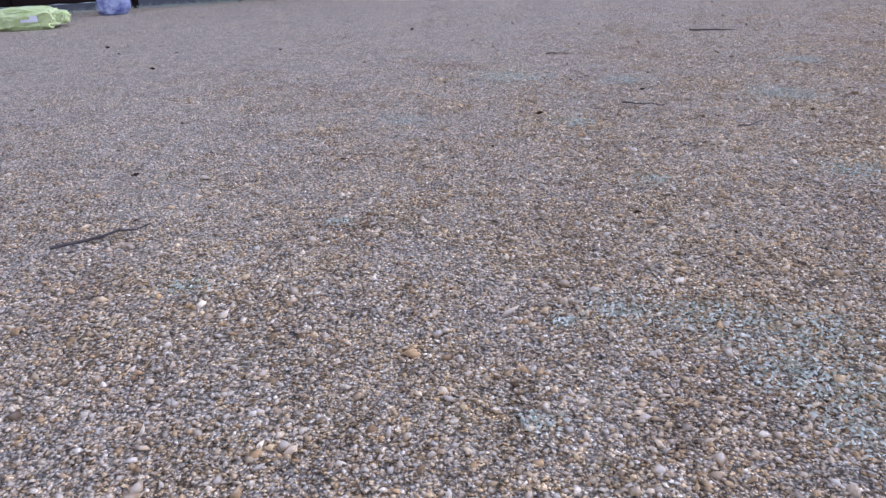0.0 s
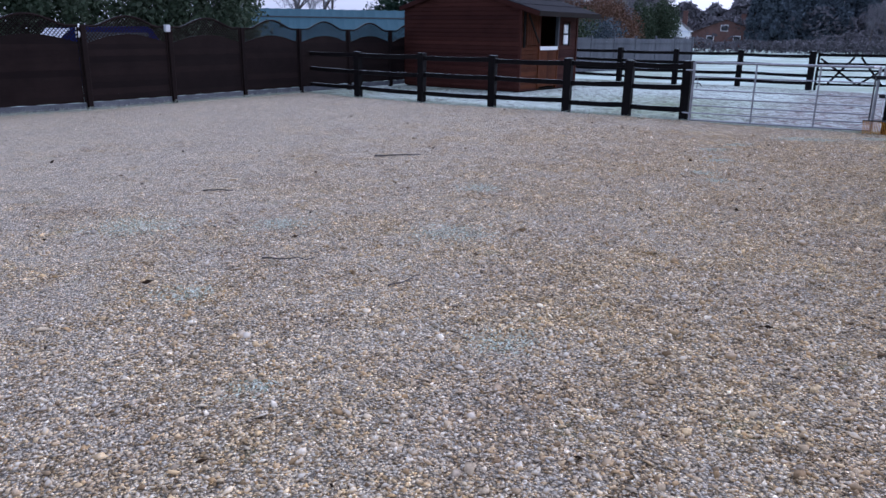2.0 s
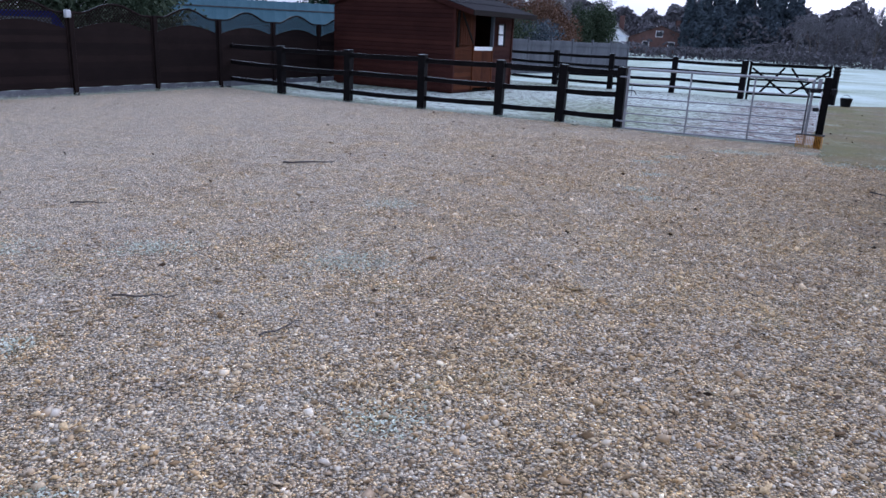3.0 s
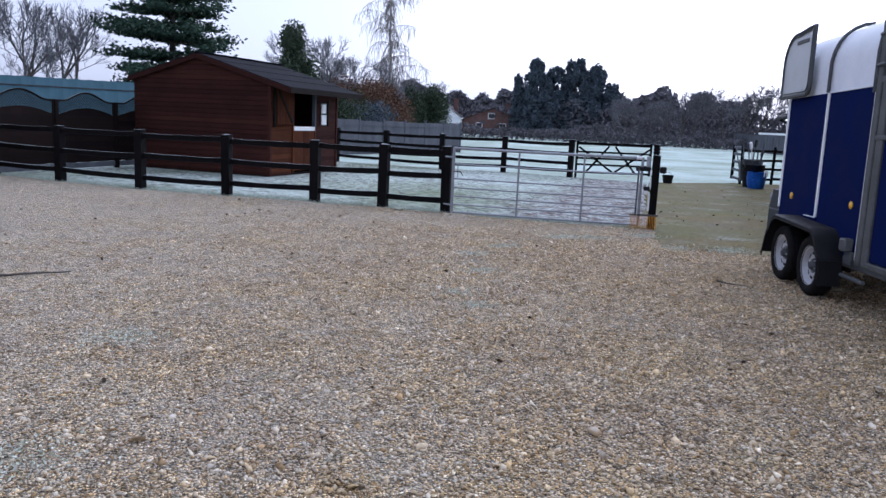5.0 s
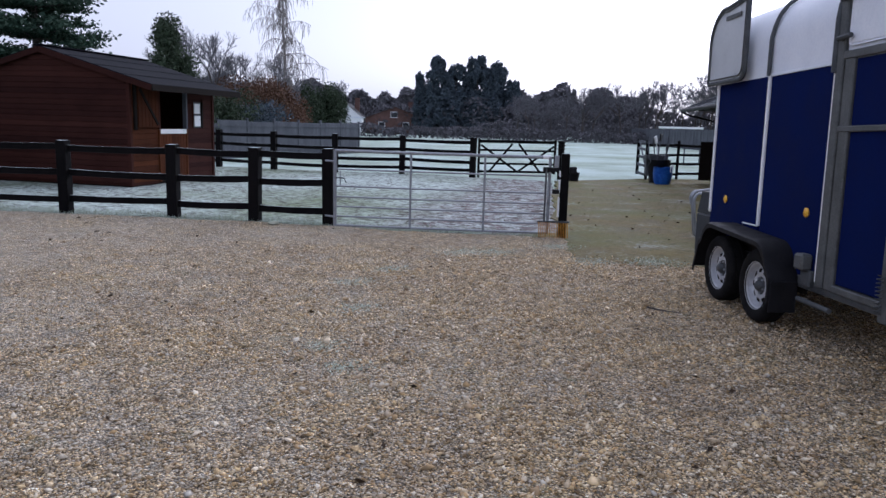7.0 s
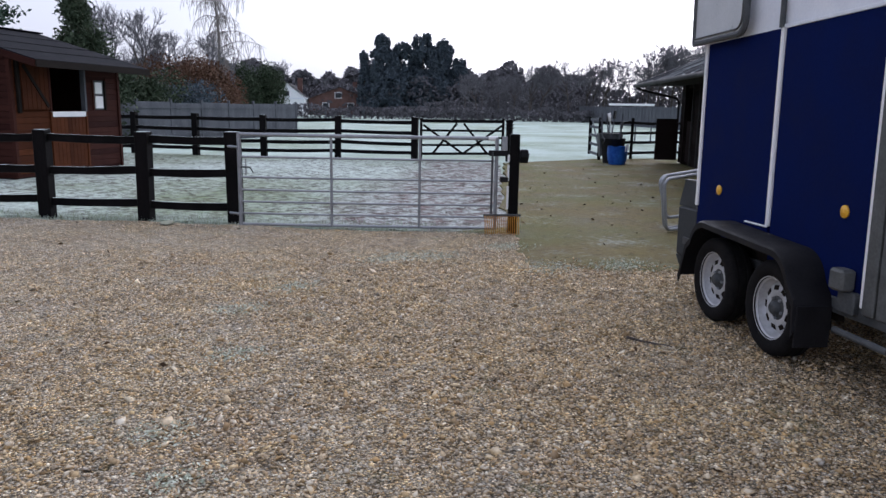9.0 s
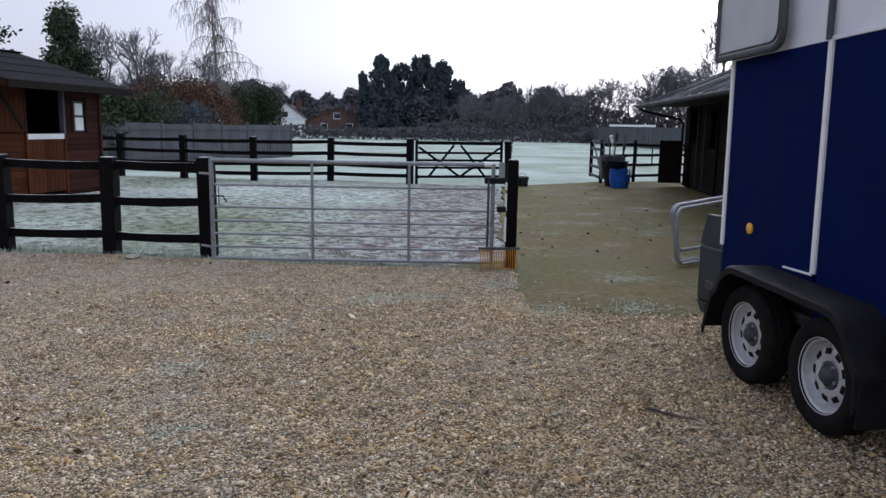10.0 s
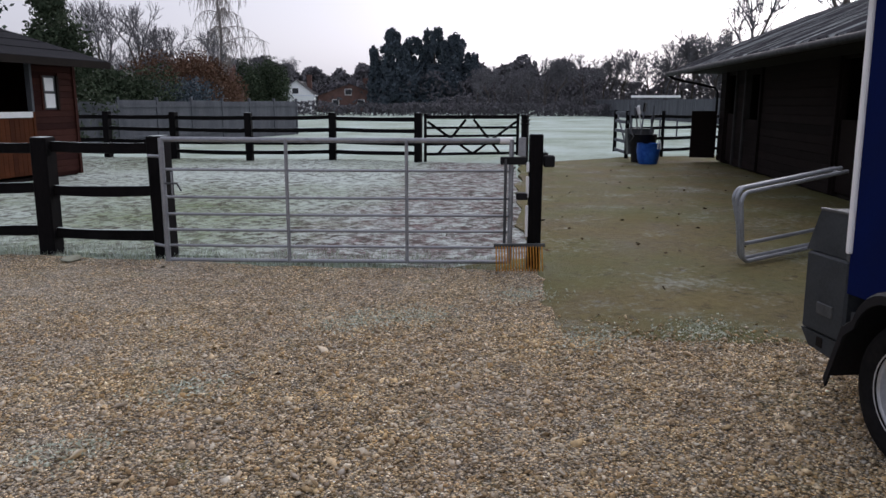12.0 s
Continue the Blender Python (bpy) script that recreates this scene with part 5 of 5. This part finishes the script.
def weeping_birch(seed, height):
    rng = random.Random(seed)
    t = new("weeping_birch")
    t.empty_display_size = 0.5
    tagged(t, "leafless weeping birch with long hanging pale twigs", "tree")
    limbs, twigs = [], []
    p = Vector((0, 0, -0.1))
    for i in range(12):
        q = p + Vector((rng.uniform(-0.14, 0.14), rng.uniform(-0.14, 0.14), height / 12))
        r = height * 0.012 * (1 - i / 13)
        limbs.append((p, q, r, r * 0.93))
        if i > 2:
            for k in range(4):
                a = rng.uniform(0, math.tau)
                ln = height * 0.30 * rng.uniform(0.5, 1.0) * (1.15 - 0.5 * i / 12)
                d = Vector((math.cos(a), math.sin(a), rng.uniform(0.4, 0.9))).normalized()
                s, prev = q, q
                for j in range(6):
                    d = (d + Vector((0, 0, -0.20))).normalized()
                    nx = prev + d * ln / 6
                    limbs.append((prev, nx, r * 0.4 * (1 - j / 8), r * 0.4 * (1 - (j + 1) / 8)))
                    for m in range(5):
                        c = prev.lerp(nx, rng.random())
                        dd = Vector((rng.uniform(-0.5, 0.5), rng.uniform(-0.5, 0.5), -0.5)).normalized()
                        ll = rng.uniform(0.5, 1.9)
                        for u in range(4):
                            e = c + dd * ll / 4
                            twigs.append((c, e, 0.014, 0.010))
                            c = e
                            dd = (dd + Vector((rng.uniform(-0.1, 0.1), rng.uniform(-0.1, 0.1), -0.5))).normalized()
                    prev = nx
        p = q
    part("trunk", limbs_mesh("trunk", limbs, M_BIRCH, 6), None, t)
    part("crown", limbs_mesh("crown", twigs, M_BIRCH, 3, 0.014), None, t)
    return t


def bush(name, seed, w, d, h, material, label, n=3000, size=0.12, category="bush"):
    rng = np.random.default_rng(seed)
    t = new(name)
    t.empty_display_size = 0.4
    tagged(t, label, category)
    lobes = [(rng.uniform(-0.4, 0.4) * w, rng.uniform(-0.4, 0.4) * d, rng.uniform(0.25, 0.75) * h, rng.uniform(0.18, 0.3)) for _ in range(16)]
    pts = []
    for i in range(n):
        x, y, z, r = lobes[int(rng.integers(16))]
        v = rng.normal(size=3)
        v /= np.linalg.norm(v) / rng.uniform(0.5, 1.1)
        pts.append((x + v[0] * r * w, y + v[1] * r * d, min(max(z + v[2] * r * h * 1.1, 0.03), h * 1.05)))
    part("crown", leaf_mesh("crown", pts, size, material, rng), None, t)
    stems = [(Vector((rng.uniform(-0.1, 0.1) * w, rng.uniform(-0.1, 0.1) * d, -0.1)), Vector((x, y, z)), 0.05, 0.015) for x, y, z, r in lobes[:8]]
    part("stem", limbs_mesh("stem", stems, M_BARK, 5), None, t)
    return t


def at(ob, x, y, turn=0.0, k=1.0, z=-0.06):
    ob.matrix_world = pose(x, y, z, 0, 0, turn) @ Matrix.Diagonal((k, k, k, 1))
    return ob


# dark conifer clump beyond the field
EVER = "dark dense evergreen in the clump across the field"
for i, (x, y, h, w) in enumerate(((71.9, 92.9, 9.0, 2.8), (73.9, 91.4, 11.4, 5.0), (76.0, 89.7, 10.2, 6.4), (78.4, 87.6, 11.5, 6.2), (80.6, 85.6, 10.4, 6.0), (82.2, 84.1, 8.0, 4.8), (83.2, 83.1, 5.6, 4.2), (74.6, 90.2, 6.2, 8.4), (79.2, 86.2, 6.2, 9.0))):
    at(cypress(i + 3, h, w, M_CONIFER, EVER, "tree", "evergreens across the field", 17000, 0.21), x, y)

# bare trees along the far edge
KINDS = [bare_tree(s, 8.0, b) for s, b in ((11, 0.35), (23, 0.5), (37, 0.42), (41, 0.6), (59, 0.45))]
rng = random.Random(5)
spots = []
for i in range(34):
    f = i / 33
    k = np.interp(f, (0.0, 0.14, 0.25, 0.31, 0.37, 0.43, 0.50, 0.60, 1.0), (0.70, 0.74, 1.0, 0.84, 1.0, 0.92, 1.22, 1.18, 1.12))
    spots.append((71 + 26 * f + rng.uniform(-1.5, 2.5), 72 - 42 * f + rng.uniform(-0.8, 0.8), float(k) * rng.uniform(0.92, 1.04)))
for i in range(16):
    f = i / 15
    spots.append((30 + 34 * f + rng.uniform(-2, 2), 118 - 16 * f + rng.uniform(-4, 4), rng.uniform(0.7, 1.1)))
for i in range(12):
    f = i / 11
    spots.append((88 + rng.uniform(-3, 3), 54 - 34 * f, rng.uniform(0.95, 1.2)))
near_spots = [(23.5, 55, 0.95), (27.5, 58, 0.9), (30.5, 57, 0.8), (6.0, 52, 0.95), (3.0, 50, 0.9), (0.5, 54, 1.05), (-3, 46, 0.9), (-6, 48, 1.0), (8.5, 56, 0.9), (26, 52, 0.75),
          (42.5, 24.5, 1.1), (45.5, 21.0, 1.3), (40, 18.6, 1.3), (1.5, 47, 0.8), (5, 47.5, 0.85), (7.5, 50, 0.9), (-1, 50, 0.9), (21.5, 50, 0.85), (24.5, 52.5, 0.9)]
for i, (x, y, k) in enumerate(spots):
    ob = KINDS[i % 5]
    if i < 5:
        at(ob, x, y, i * 70, k)
    else:
        copy_thing(ob, pose(x, y, -0.06, 0, 0, rng.uniform(0, 360)) @ Matrix.Diagonal((k / ob.scale.x, k / ob.scale.y, k / ob.scale.z, 1)))

NEAR_KINDS = [bare_tree(s, 8.0, b, None, 0.009) for s, b in ((71, 0.45), (83, 0.55), (97, 0.38))]
for i, (x, y, k) in enumerate(near_spots):
    ob = NEAR_KINDS[i % 3]
    if i < 3:
        at(ob, x, y, i * 70, k)
    else:
        copy_thing(ob, pose(x, y, -0.06, 0, 0, rng.uniform(0, 360)) @ Matrix.Diagonal((k / ob.scale.x, k / ob.scale.y, k / ob.scale.z, 1)))


# low winter hedge along the far field edge
def hedge(points, h, w, density, label, seed, size=0.20):
    rng = np.random.default_rng(seed)
    pts = []
    for (ax, ay), (bx, by) in zip(points, points[1:]):
        ln = math.hypot(bx - ax, by - ay)
        n = int(ln * density)
        f = rng.uniform(0, 1, n)
        hh = h * (0.75 + 0.35 * np.array([noise.noise(Vector((ax + (bx - ax) * k, ay + (by - ay) * k, seed)) * 0.35) for k in f]))
        u = rng.normal(size=n) * w * 0.4
        px = ax + (bx - ax) * f - (by - ay) / ln * u
        py = ay + (by - ay) * f + (bx - ax) / ln * u
        pz = rng.uniform(0, 1, n) ** 0.8 * hh
        pts += list(zip(px, py, pz))
    me = leaf_mesh("hedge", pts, size, M_HEDGE, rng)
    ob = new("hedge", me)
    ob.location.z = -0.06
    return tagged(ob, label, "hedge", kind="stuff")


hedge([(30, 96), (54, 77.3), (66, 66.5), (75.4, 57), (86, 40), (92, 26)], 1.7, 2.6, 150, "brown leafless winter hedge along the field", 3)
hedge([(71, 80), (80, 68), (88, 46), (92, 26)], 3.4, 3.0, 140, "rough grey-brown scrub behind the hedge", 8)
hedge([(66, 112), (86, 72), (94, 48), (97, 28)], 6.2, 5.0, 200, "leafless undergrowth of the far tree line", 12, 0.32)
hedge([(60, 150), (84, 146), (100, 137), (118, 122), (140, 104)], 11.0, 8.0, 420, "grey wooded rise far behind the houses", 15, 0.55)

# garden trees behind the stable and the panel fence
at(layered_pine(4, 11.5, 6.4), 12.4, 46.4)
at(cypress(31, 5.0, 4.4, M_HOLLY, "upright evergreen holly with sparse sprays", "tree", "", 12000, 0.075, "holly_tree", 0.20, 1.08), 14.0, 32.1)
at(weeping_birch(8, 13.5), 33.2, 59.9)
at(bush("russet_bush", 12, 5.6, 4.0, 4.3, M_RUSTLEAF, "russet beech bush keeping its dead leaves", 16000, 0.085), 25.2, 47.6)
at(bush("evergreen_bush", 17, 2.7, 2.7, 4.9, M_HOLLY, "dark green rounded evergreen bush", 12000, 0.085), 31.4, 50.6)
at(bush("dark_shrub", 21, 4.2, 3.0, 3.2, M_HOLLY, "dark green shrub behind the stable", 11000, 0.08), 18.6, 40.6)
at(bush("dark_shrub", 22, 4.0, 3.0, 2.6, M_CONIFER, "dark green shrub behind the stable", 9000, 0.08), 21.6, 42.0)
at(bush("evergreen_hedge", 51, 9.5, 3.0, 3.5, M_HOLLY, "broad green garden hedge behind the panel fence", 17000, 0.085), -2.4, 27.2, 25)
at(bush("evergreen_hedge", 52, 8.0, 3.0, 3.3, M_HOLLY, "broad green garden hedge behind the panel fence", 13000, 0.085), -9.5, 22.0, 35)
at(cypress(44, 5.6, 5.4, M_HOLLY, "broad green conifer behind the panel fence", "tree", "", 20000, 0.085, "garden_conifer"), 0.3, 28.2)
at(cypress(45, 4.6, 5.0, M_HOLLY, "broad green conifer behind the panel fence", "tree", "", 16000, 0.085, "garden_conifer"), -4.2, 26.6)
at(cypress(46, 4.4, 4.6, M_HOLLY, "broad green conifer behind the panel fence", "tree", "", 13000, 0.085, "garden_conifer"), -8.4, 23.6)


# ---- far buildings and fences ----
def board_fence(x0, y0, x1, y1, h, label, z=-0.06):
    f = thing("board_fence", facing(x0, y0, z, x1 - x0, y1 - y0), label, "fence")
    ln = math.hypot(x1 - x0, y1 - y0)
    n = int(ln / 1.8)
    rng = random.Random(int(x0 * 10))
    me = to_mesh("panel", box(0, ln / n - 0.10, -0.02, 0.02, 0.05, h, 0.01), M_GREYW)
    pm = to_mesh("post", box(-0.05, 0.05, -0.05, 0.05, 0, h + 0.05, 0.01), M_GREYW)
    for i in range(n + 1):
        part("post", pm, None, f).location = (i * ln / n, 0, 0)
        if i < n:
            part("panel", me, None, f).location = (i * ln / n + 0.05, 0, rng.uniform(-0.06, 0.03) - 0.06)
    for z2 in (0.3, h - 0.25):
        part("rail", beam((0, -0.04, z2), (ln, -0.04, z2), 0.03, 0.07, 0), M_GREYW, f)
    return f


board_fence(12.5, 30.3, 25.4, 37.0, 1.56, "weathered grey board fence behind the paddock")
board_fence(79.0, 60.0, 57.5, 33.0, 1.85, "weathered grey board fence at the field side")


def house(x, y, turn, w, d, eave, ridge, label, white=True):
    h = thing("house", pose(x, y, -0.06, 0, 0, turn), label, "house")
    wall = part("wall", plate([(0, 0), (w, 0), (w, eave), (w / 2, ridge), (0, eave)], 0, d), M_WHITE if white else M_BRICK, h)
    for s in (0, 1):
        a, b = ((-0.35, eave - 0.15), (w / 2, ridge + 0.08)) if s == 0 else ((w + 0.35, eave - 0.15), (w / 2, ridge + 0.08))
        bm = bmesh.new()
        vs = [bm.verts.new(v) for v in ((a[0], -0.4, a[1]), (a[0], d + 0.4, a[1]), (b[0], d + 0.4, b[1]), (b[0], -0.4, b[1]))]
        bm.faces.new(vs)
        bmesh.ops.solidify(bm, geom=bm.faces[:], thickness=0.12)
        part("roof", bm, M_TILE, h, "grey tiled roof slope dusted with frost")
    for wx, wz in ((w * 0.28, 0.9), (w * 0.68, 0.9), (w * 0.48, eave + 0.1)):
        win = part("window", box(wx - 0.5, wx + 0.5, -0.06, 0.04, wz, wz + 0.9, 0.01), M_WHITE, h)
        part("pane", box(wx - 0.42, wx + 0.42, -0.075, -0.06, wz + 0.08, wz + 0.82, 0), M_GLASS, win)
    part("chimney", box(w * 0.7, w * 0.7 + 0.7, d * 0.5, d * 0.5 + 0.6, eave, ridge + 0.9, 0.02), M_BRICK, h)
    return h


house(61.4, 101.6, -38, 5.2, 9, 2.4, 4.4, "white-rendered bungalow with a steep grey gable")
house(66.4, 99.1, -38, 9.0, 8, 2.3, 4.0, "red brick bungalow with a frosted tiled roof", False)
house(35.5, 75.5, -25, 7.5, 8, 2.3, 4.2, "brick bungalow with a frosted roof behind bushes", False)
shed2 = thing("white_outbuilding", pose(57.6, 94.8, -0.06, 0, 0, -38), "low white outbuilding beyond the hedge", "shed")
part("wall", box(0, 4.6, 0, 3, 0, 2.2, 0.02), M_WHITE, shed2)
part("roof", box(-0.2, 4.8, -0.2, 3.2, 2.2, 2.34, 0.02), M_FIBRE, shed2)

long_shed = thing("long_shed", facing(1.6, 35.2, -0.06, 0.985, -0.10), "long low shed with a blue-green sheet roof", "shed")
part("wall", box(0, 11.5, 0.3, 5.6, 0, 1.15, 0.02), M_GREYW, long_shed)
bm = bmesh.new()
rows = []
for i in range(73):
    x = -0.2 + 12.0 * i / 72
    rib = 0.02 if i % 3 == 0 else 0
    rows.append([bm.verts.new(v) for v in ((x, -0.6, 0.85 + rib), (x, 3.0, 2.62 + rib), (x, 6.0, 1.7 + rib), (x, 6.0, 1.6), (x, 3.0, 2.5), (x, -0.6, 0.75))])
for ra, rb in zip(rows, rows[1:]):
    for j in range(6):
        bm.faces.new((ra[j], ra[(j + 1) % 6], rb[(j + 1) % 6], rb[j]))
bm.faces.new(rows[0])
bm.faces.new(rows[-1])
bmesh.ops.recalc_face_normals(bm, faces=bm.faces)
part("roof", bm, M_TEAL, long_shed, "blue-green ribbed sheet roof")
part("roof_band", beam((-0.2, 2.2, 2.25), (11.8, 2.2, 2.25), 0.10, 0.06, 0), M_DARKMET, long_shed, "dark band along the roof")
part("gutter", tube([(-0.2, -0.65, 0.80), (11.8, -0.65, 0.80)], 0.06, 8), M_DARKMET, long_shed)


# ---- wire and stakes in the field ----
for i in range(9):
    st = thing("fence_stake", pose(56 - 4.2 * i * 0.8, 72 + 3.1 * i * 0.8, -0.06), "thin wooden stake of a wire fence in the field", "stake", "wire fence stakes")
    part("shaft", tube([(0, 0, 0), (0, 0, 1.15)], 0.05, 6), M_GREYW, st)


# ---- frosted tufts along the fences ----
def tufts(name, lines, count, spread, label, seed, tall=(0.04, 0.12)):
    rng = np.random.default_rng(seed)
    V = []
    seg = np.array([math.hypot(b[0] - a[0], b[1] - a[1]) for a, b in lines])
    pick = rng.choice(len(lines), count, p=seg / seg.sum())
    for k in pick:
        (ax, ay), (bx, by) = lines[k]
        f, u = rng.uniform(), rng.normal() * spread
        ln = seg[k]
        cx, cy = ax + (bx - ax) * f - (by - ay) / ln * u, ay + (by - ay) * f + (bx - ax) / ln * u
        for _ in range(5):
            x, y = cx + rng.normal() * 0.03, cy + rng.normal() * 0.03
            h = rng.uniform(*tall)
            dx, dy = rng.normal() * h * 0.5, rng.normal() * h * 0.5
            a = rng.uniform(0, math.tau)
            wx, wy = math.cos(a) * 0.006, math.sin(a) * 0.006
            V.append(((x - wx, y - wy, -0.06), (x + wx, y + wy, -0.06), (x + dx, y + dy, h - 0.02)))
    V = np.array(V)
    me = soup(name, V.reshape(-1, 3), np.arange(len(V) * 3).reshape(-1, 3), M_BLADE)
    return tagged(new(name, me), label, "grass", kind="stuff")


tufts("grass_tufts", list(zip(RAIL_POSTS, RAIL_POSTS[1:])) + [(RAIL_POSTS[-1], GATE_POST)], 3600, 0.24, "frosted grass tufts along the rail fence", 1, (0.0, 0.055))
tufts("grass_tufts", list(zip(PANEL_POSTS[3:], PANEL_POSTS[4:])), 2600, 0.10, "frosted weeds at the foot of the panel fence", 4)


# ---- loose stones of the gravel ----
def loose_stones():
    rng = np.random.default_rng(7)
    chip = np.array([(1, 0.3, 0), (-0.3, 1, 0), (-1, -0.3, 0), (0.3, -1, 0), (0.1, 0.1, 0.95), (-0.1, 0, -0.95)])
    itri = np.array([(0, 1, 4), (1, 2, 4), (2, 3, 4), (3, 0, 4), (1, 0, 5), (2, 1, 5), (3, 2, 5), (0, 3, 5)])
    ax, ay, bx, by = 0.2, 0.4, 9.6, 9.0
    ln = math.hypot(bx - ax, by - ay)
    ux, uy = (bx - ax) / ln, (by - ay) / ln
    n = 250000
    s = rng.uniform(-1.2, ln + 1.5, n)
    u = rng.normal(size=n) * 2.6
    x, y = ax + ux * s - uy * u, ay + uy * s + ux * u
    keep = (x - 9.7) * 0.79 + (y - 13.3) * 0.61 < -0.25
    keep &= (x + 0.95 * y < 19.45 + np.where(rng.uniform(size=n) < 0.12, 1.0, 0.22) * np.abs(rng.normal(size=n)))
    x, y = x[keep], y[keep]
    n = len(x)
    c = np.stack([x, y, np.zeros(n)], axis=1)
    size = 0.0074 * np.exp(rng.normal(size=n) * 0.42)
    stretch = rng.uniform(0.65, 1.35, (n, 3)) * size[:, None]
    stretch[:, 2] *= 0.55
    v = chip[None] * (1 + rng.normal(size=(n, 6, 3)) * 0.26) * stretch[:, None]
    a = rng.uniform(0, math.tau, n)
    ca, sa = np.cos(a)[:, None], np.sin(a)[:, None]
    tilt = rng.normal(size=(n, 2)) * 0.35
    z = v[:, :, 2] + v[:, :, 0] * tilt[:, :1] + v[:, :, 1] * tilt[:, 1:]
    vx, vy = v[:, :, 0] * ca - v[:, :, 1] * sa, v[:, :, 0] * sa + v[:, :, 1] * ca
    out = np.stack([vx, vy, z], axis=2) + c[:, None]
    out[:, :, 2] += (size * 0.18)[:, None]
    faces = (itri[None] + (np.arange(n) * 6)[:, None, None]).reshape(-1, 3)
    ob = new("gravel_stones", soup("gravel_stones", out.reshape(-1, 3), faces, M_STONE))
    return tagged(ob, "loose tan, grey and white gravel stones with frost", "gravel", kind="stuff")


loose_stones()


# ---- car parked behind the panel fence ----
car = thing("parked_car", pose(-2.3, 21.3, -0.06, 0, 0, 215), "dark blue car with a frosted windscreen behind the fence", "car")
body = plate([(-2.1, 0.3), (2.1, 0.3), (2.15, 0.75), (1.15, 0.98), (-2.1, 1.02)], -0.86, 0.86)
bmesh.ops.bevel(body, geom=body.edges[:], offset=0.05, segments=2, affect="EDGES")
part("body", body, M_BLUE, car, "", True)
cabin = plate([(1.1, 0.97), (0.35, 1.62), (-1.6, 1.68), (-2.05, 1.0)], -0.72, 0.72)
bmesh.ops.bevel(cabin, geom=cabin.edges[:], offset=0.06, segments=2, affect="EDGES")
part("cabin", cabin, M_BLUE, car, "", True)
part("windscreen", beam((1.04, 0, 1.06), (0.42, 0, 1.60), 1.26, 0.02, 0.004), M_FIBRE, car, "windscreen white with frost")
for s in (-1, 1):
    part("side_window", box(-1.5, 0.3, s * 0.725 - 0.01, s * 0.725 + 0.01, 1.12, 1.52, 0.004), M_GLASS, car)
for x in (-1.3, 1.3):
    for s in (-1, 1):
        w = part("wheel", lathe([(0.0, -0.1), (0.2, -0.1), (0.3, -0.09), (0.32, -0.06), (0.32, 0.06), (0.3, 0.09), (0.2, 0.1), (0.0, 0.1)], 24, "y"), M_TYRE, car, "", True)
        w.location = (x, s * 0.78, 0.32)


# ---- frosted moss clumps and fallen leaves on the gravel ----
M_MOSS = leaves("frosted_moss", [(0.0, (0.38, 0.42, 0.32)), (0.5, (0.55, 0.59, 0.48)), (1.0, (0.72, 0.75, 0.66))])
r2 = np.random.default_rng(200)
clumps = []
for x, y, w in ((-1.13, 2.18, 0.09), (-0.59, 2.95, 0.06), (0.38, 1.24, 0.06), (0.52, 1.91, 0.05), (0.72, 2.01, 0.13), (1.09, 1.95, 0.20), (1.48, 1.85, 0.22), (1.44, 1.47, 0.20),
                (1.25, 1.57, 0.12), (1.39, 1.22, 0.12), (-0.44, 5.12, 0.16), (3.67, 7.76, 0.20), (0.88, 5.09, 0.16), (1.23, 3.68, 0.10), (0.42, 6.88, 0.30), (1.57, 6.69, 0.22),
                (2.86, 6.09, 0.26), (2.50, 3.91, 0.18), (6.42, 7.62, 0.12), (7.31, 8.84, 0.14), (9.78, 10.49, 0.20), (8.48, 10.06, 0.16), (7.83, 9.73, 0.16), (6.55, 8.09, 0.14), (10.70, 9.20, 0.20), (11.30, 8.85, 0.24), (10.15, 10.30, 0.22), (11.15, 10.20, 0.20)):
    k = int(60 + 9000 * w * w)
    clumps.append(np.stack([x + r2.normal(size=k) * w * 0.7, y + r2.normal(size=k) * w * 0.55, np.abs(r2.normal(size=k)) * 0.005 + 0.007], axis=1))
moss = new("frosted_moss", leaf_mesh("frosted_moss", np.concatenate(clumps), 0.010, M_MOSS, r2, 0.5))
tagged(moss, "small frosted pale green moss tufts on the gravel", "moss", kind="stuff")
M_LITTER = leaves("dead_leaves", [(0.0, (0.03, 0.022, 0.016)), (0.6, (0.07, 0.048, 0.03)), (1.0, (0.13, 0.085, 0.05))])
r3 = np.random.default_rng(77)
n3 = 260
lx, ly = r3.uniform(-6, 10, n3), r3.uniform(2, 17, n3)
ok = (lx - 9.7) * 0.79 + (ly - 13.3) * 0.61 < -0.4
pts = np.stack([lx[ok], ly[ok], np.full(ok.sum(), 0.014)], axis=1)
along, off = r3.uniform(0, 1, 90), r3.normal(size=90) * 1.3
on_path = np.stack([11.9 + 9.5 * along + 0.62 * off, 9.6 + 7.2 * along - 0.79 * off, np.full(90, 0.006)], axis=1)
pts = np.concatenate([pts, on_path])
litter = new("fallen_leaves", leaf_mesh("fallen_leaves", pts, 0.026, M_LITTER, r3, 0.85))
tagged(litter, "scattered dark dead leaves on the gravel and path", "leaves", kind="stuff")
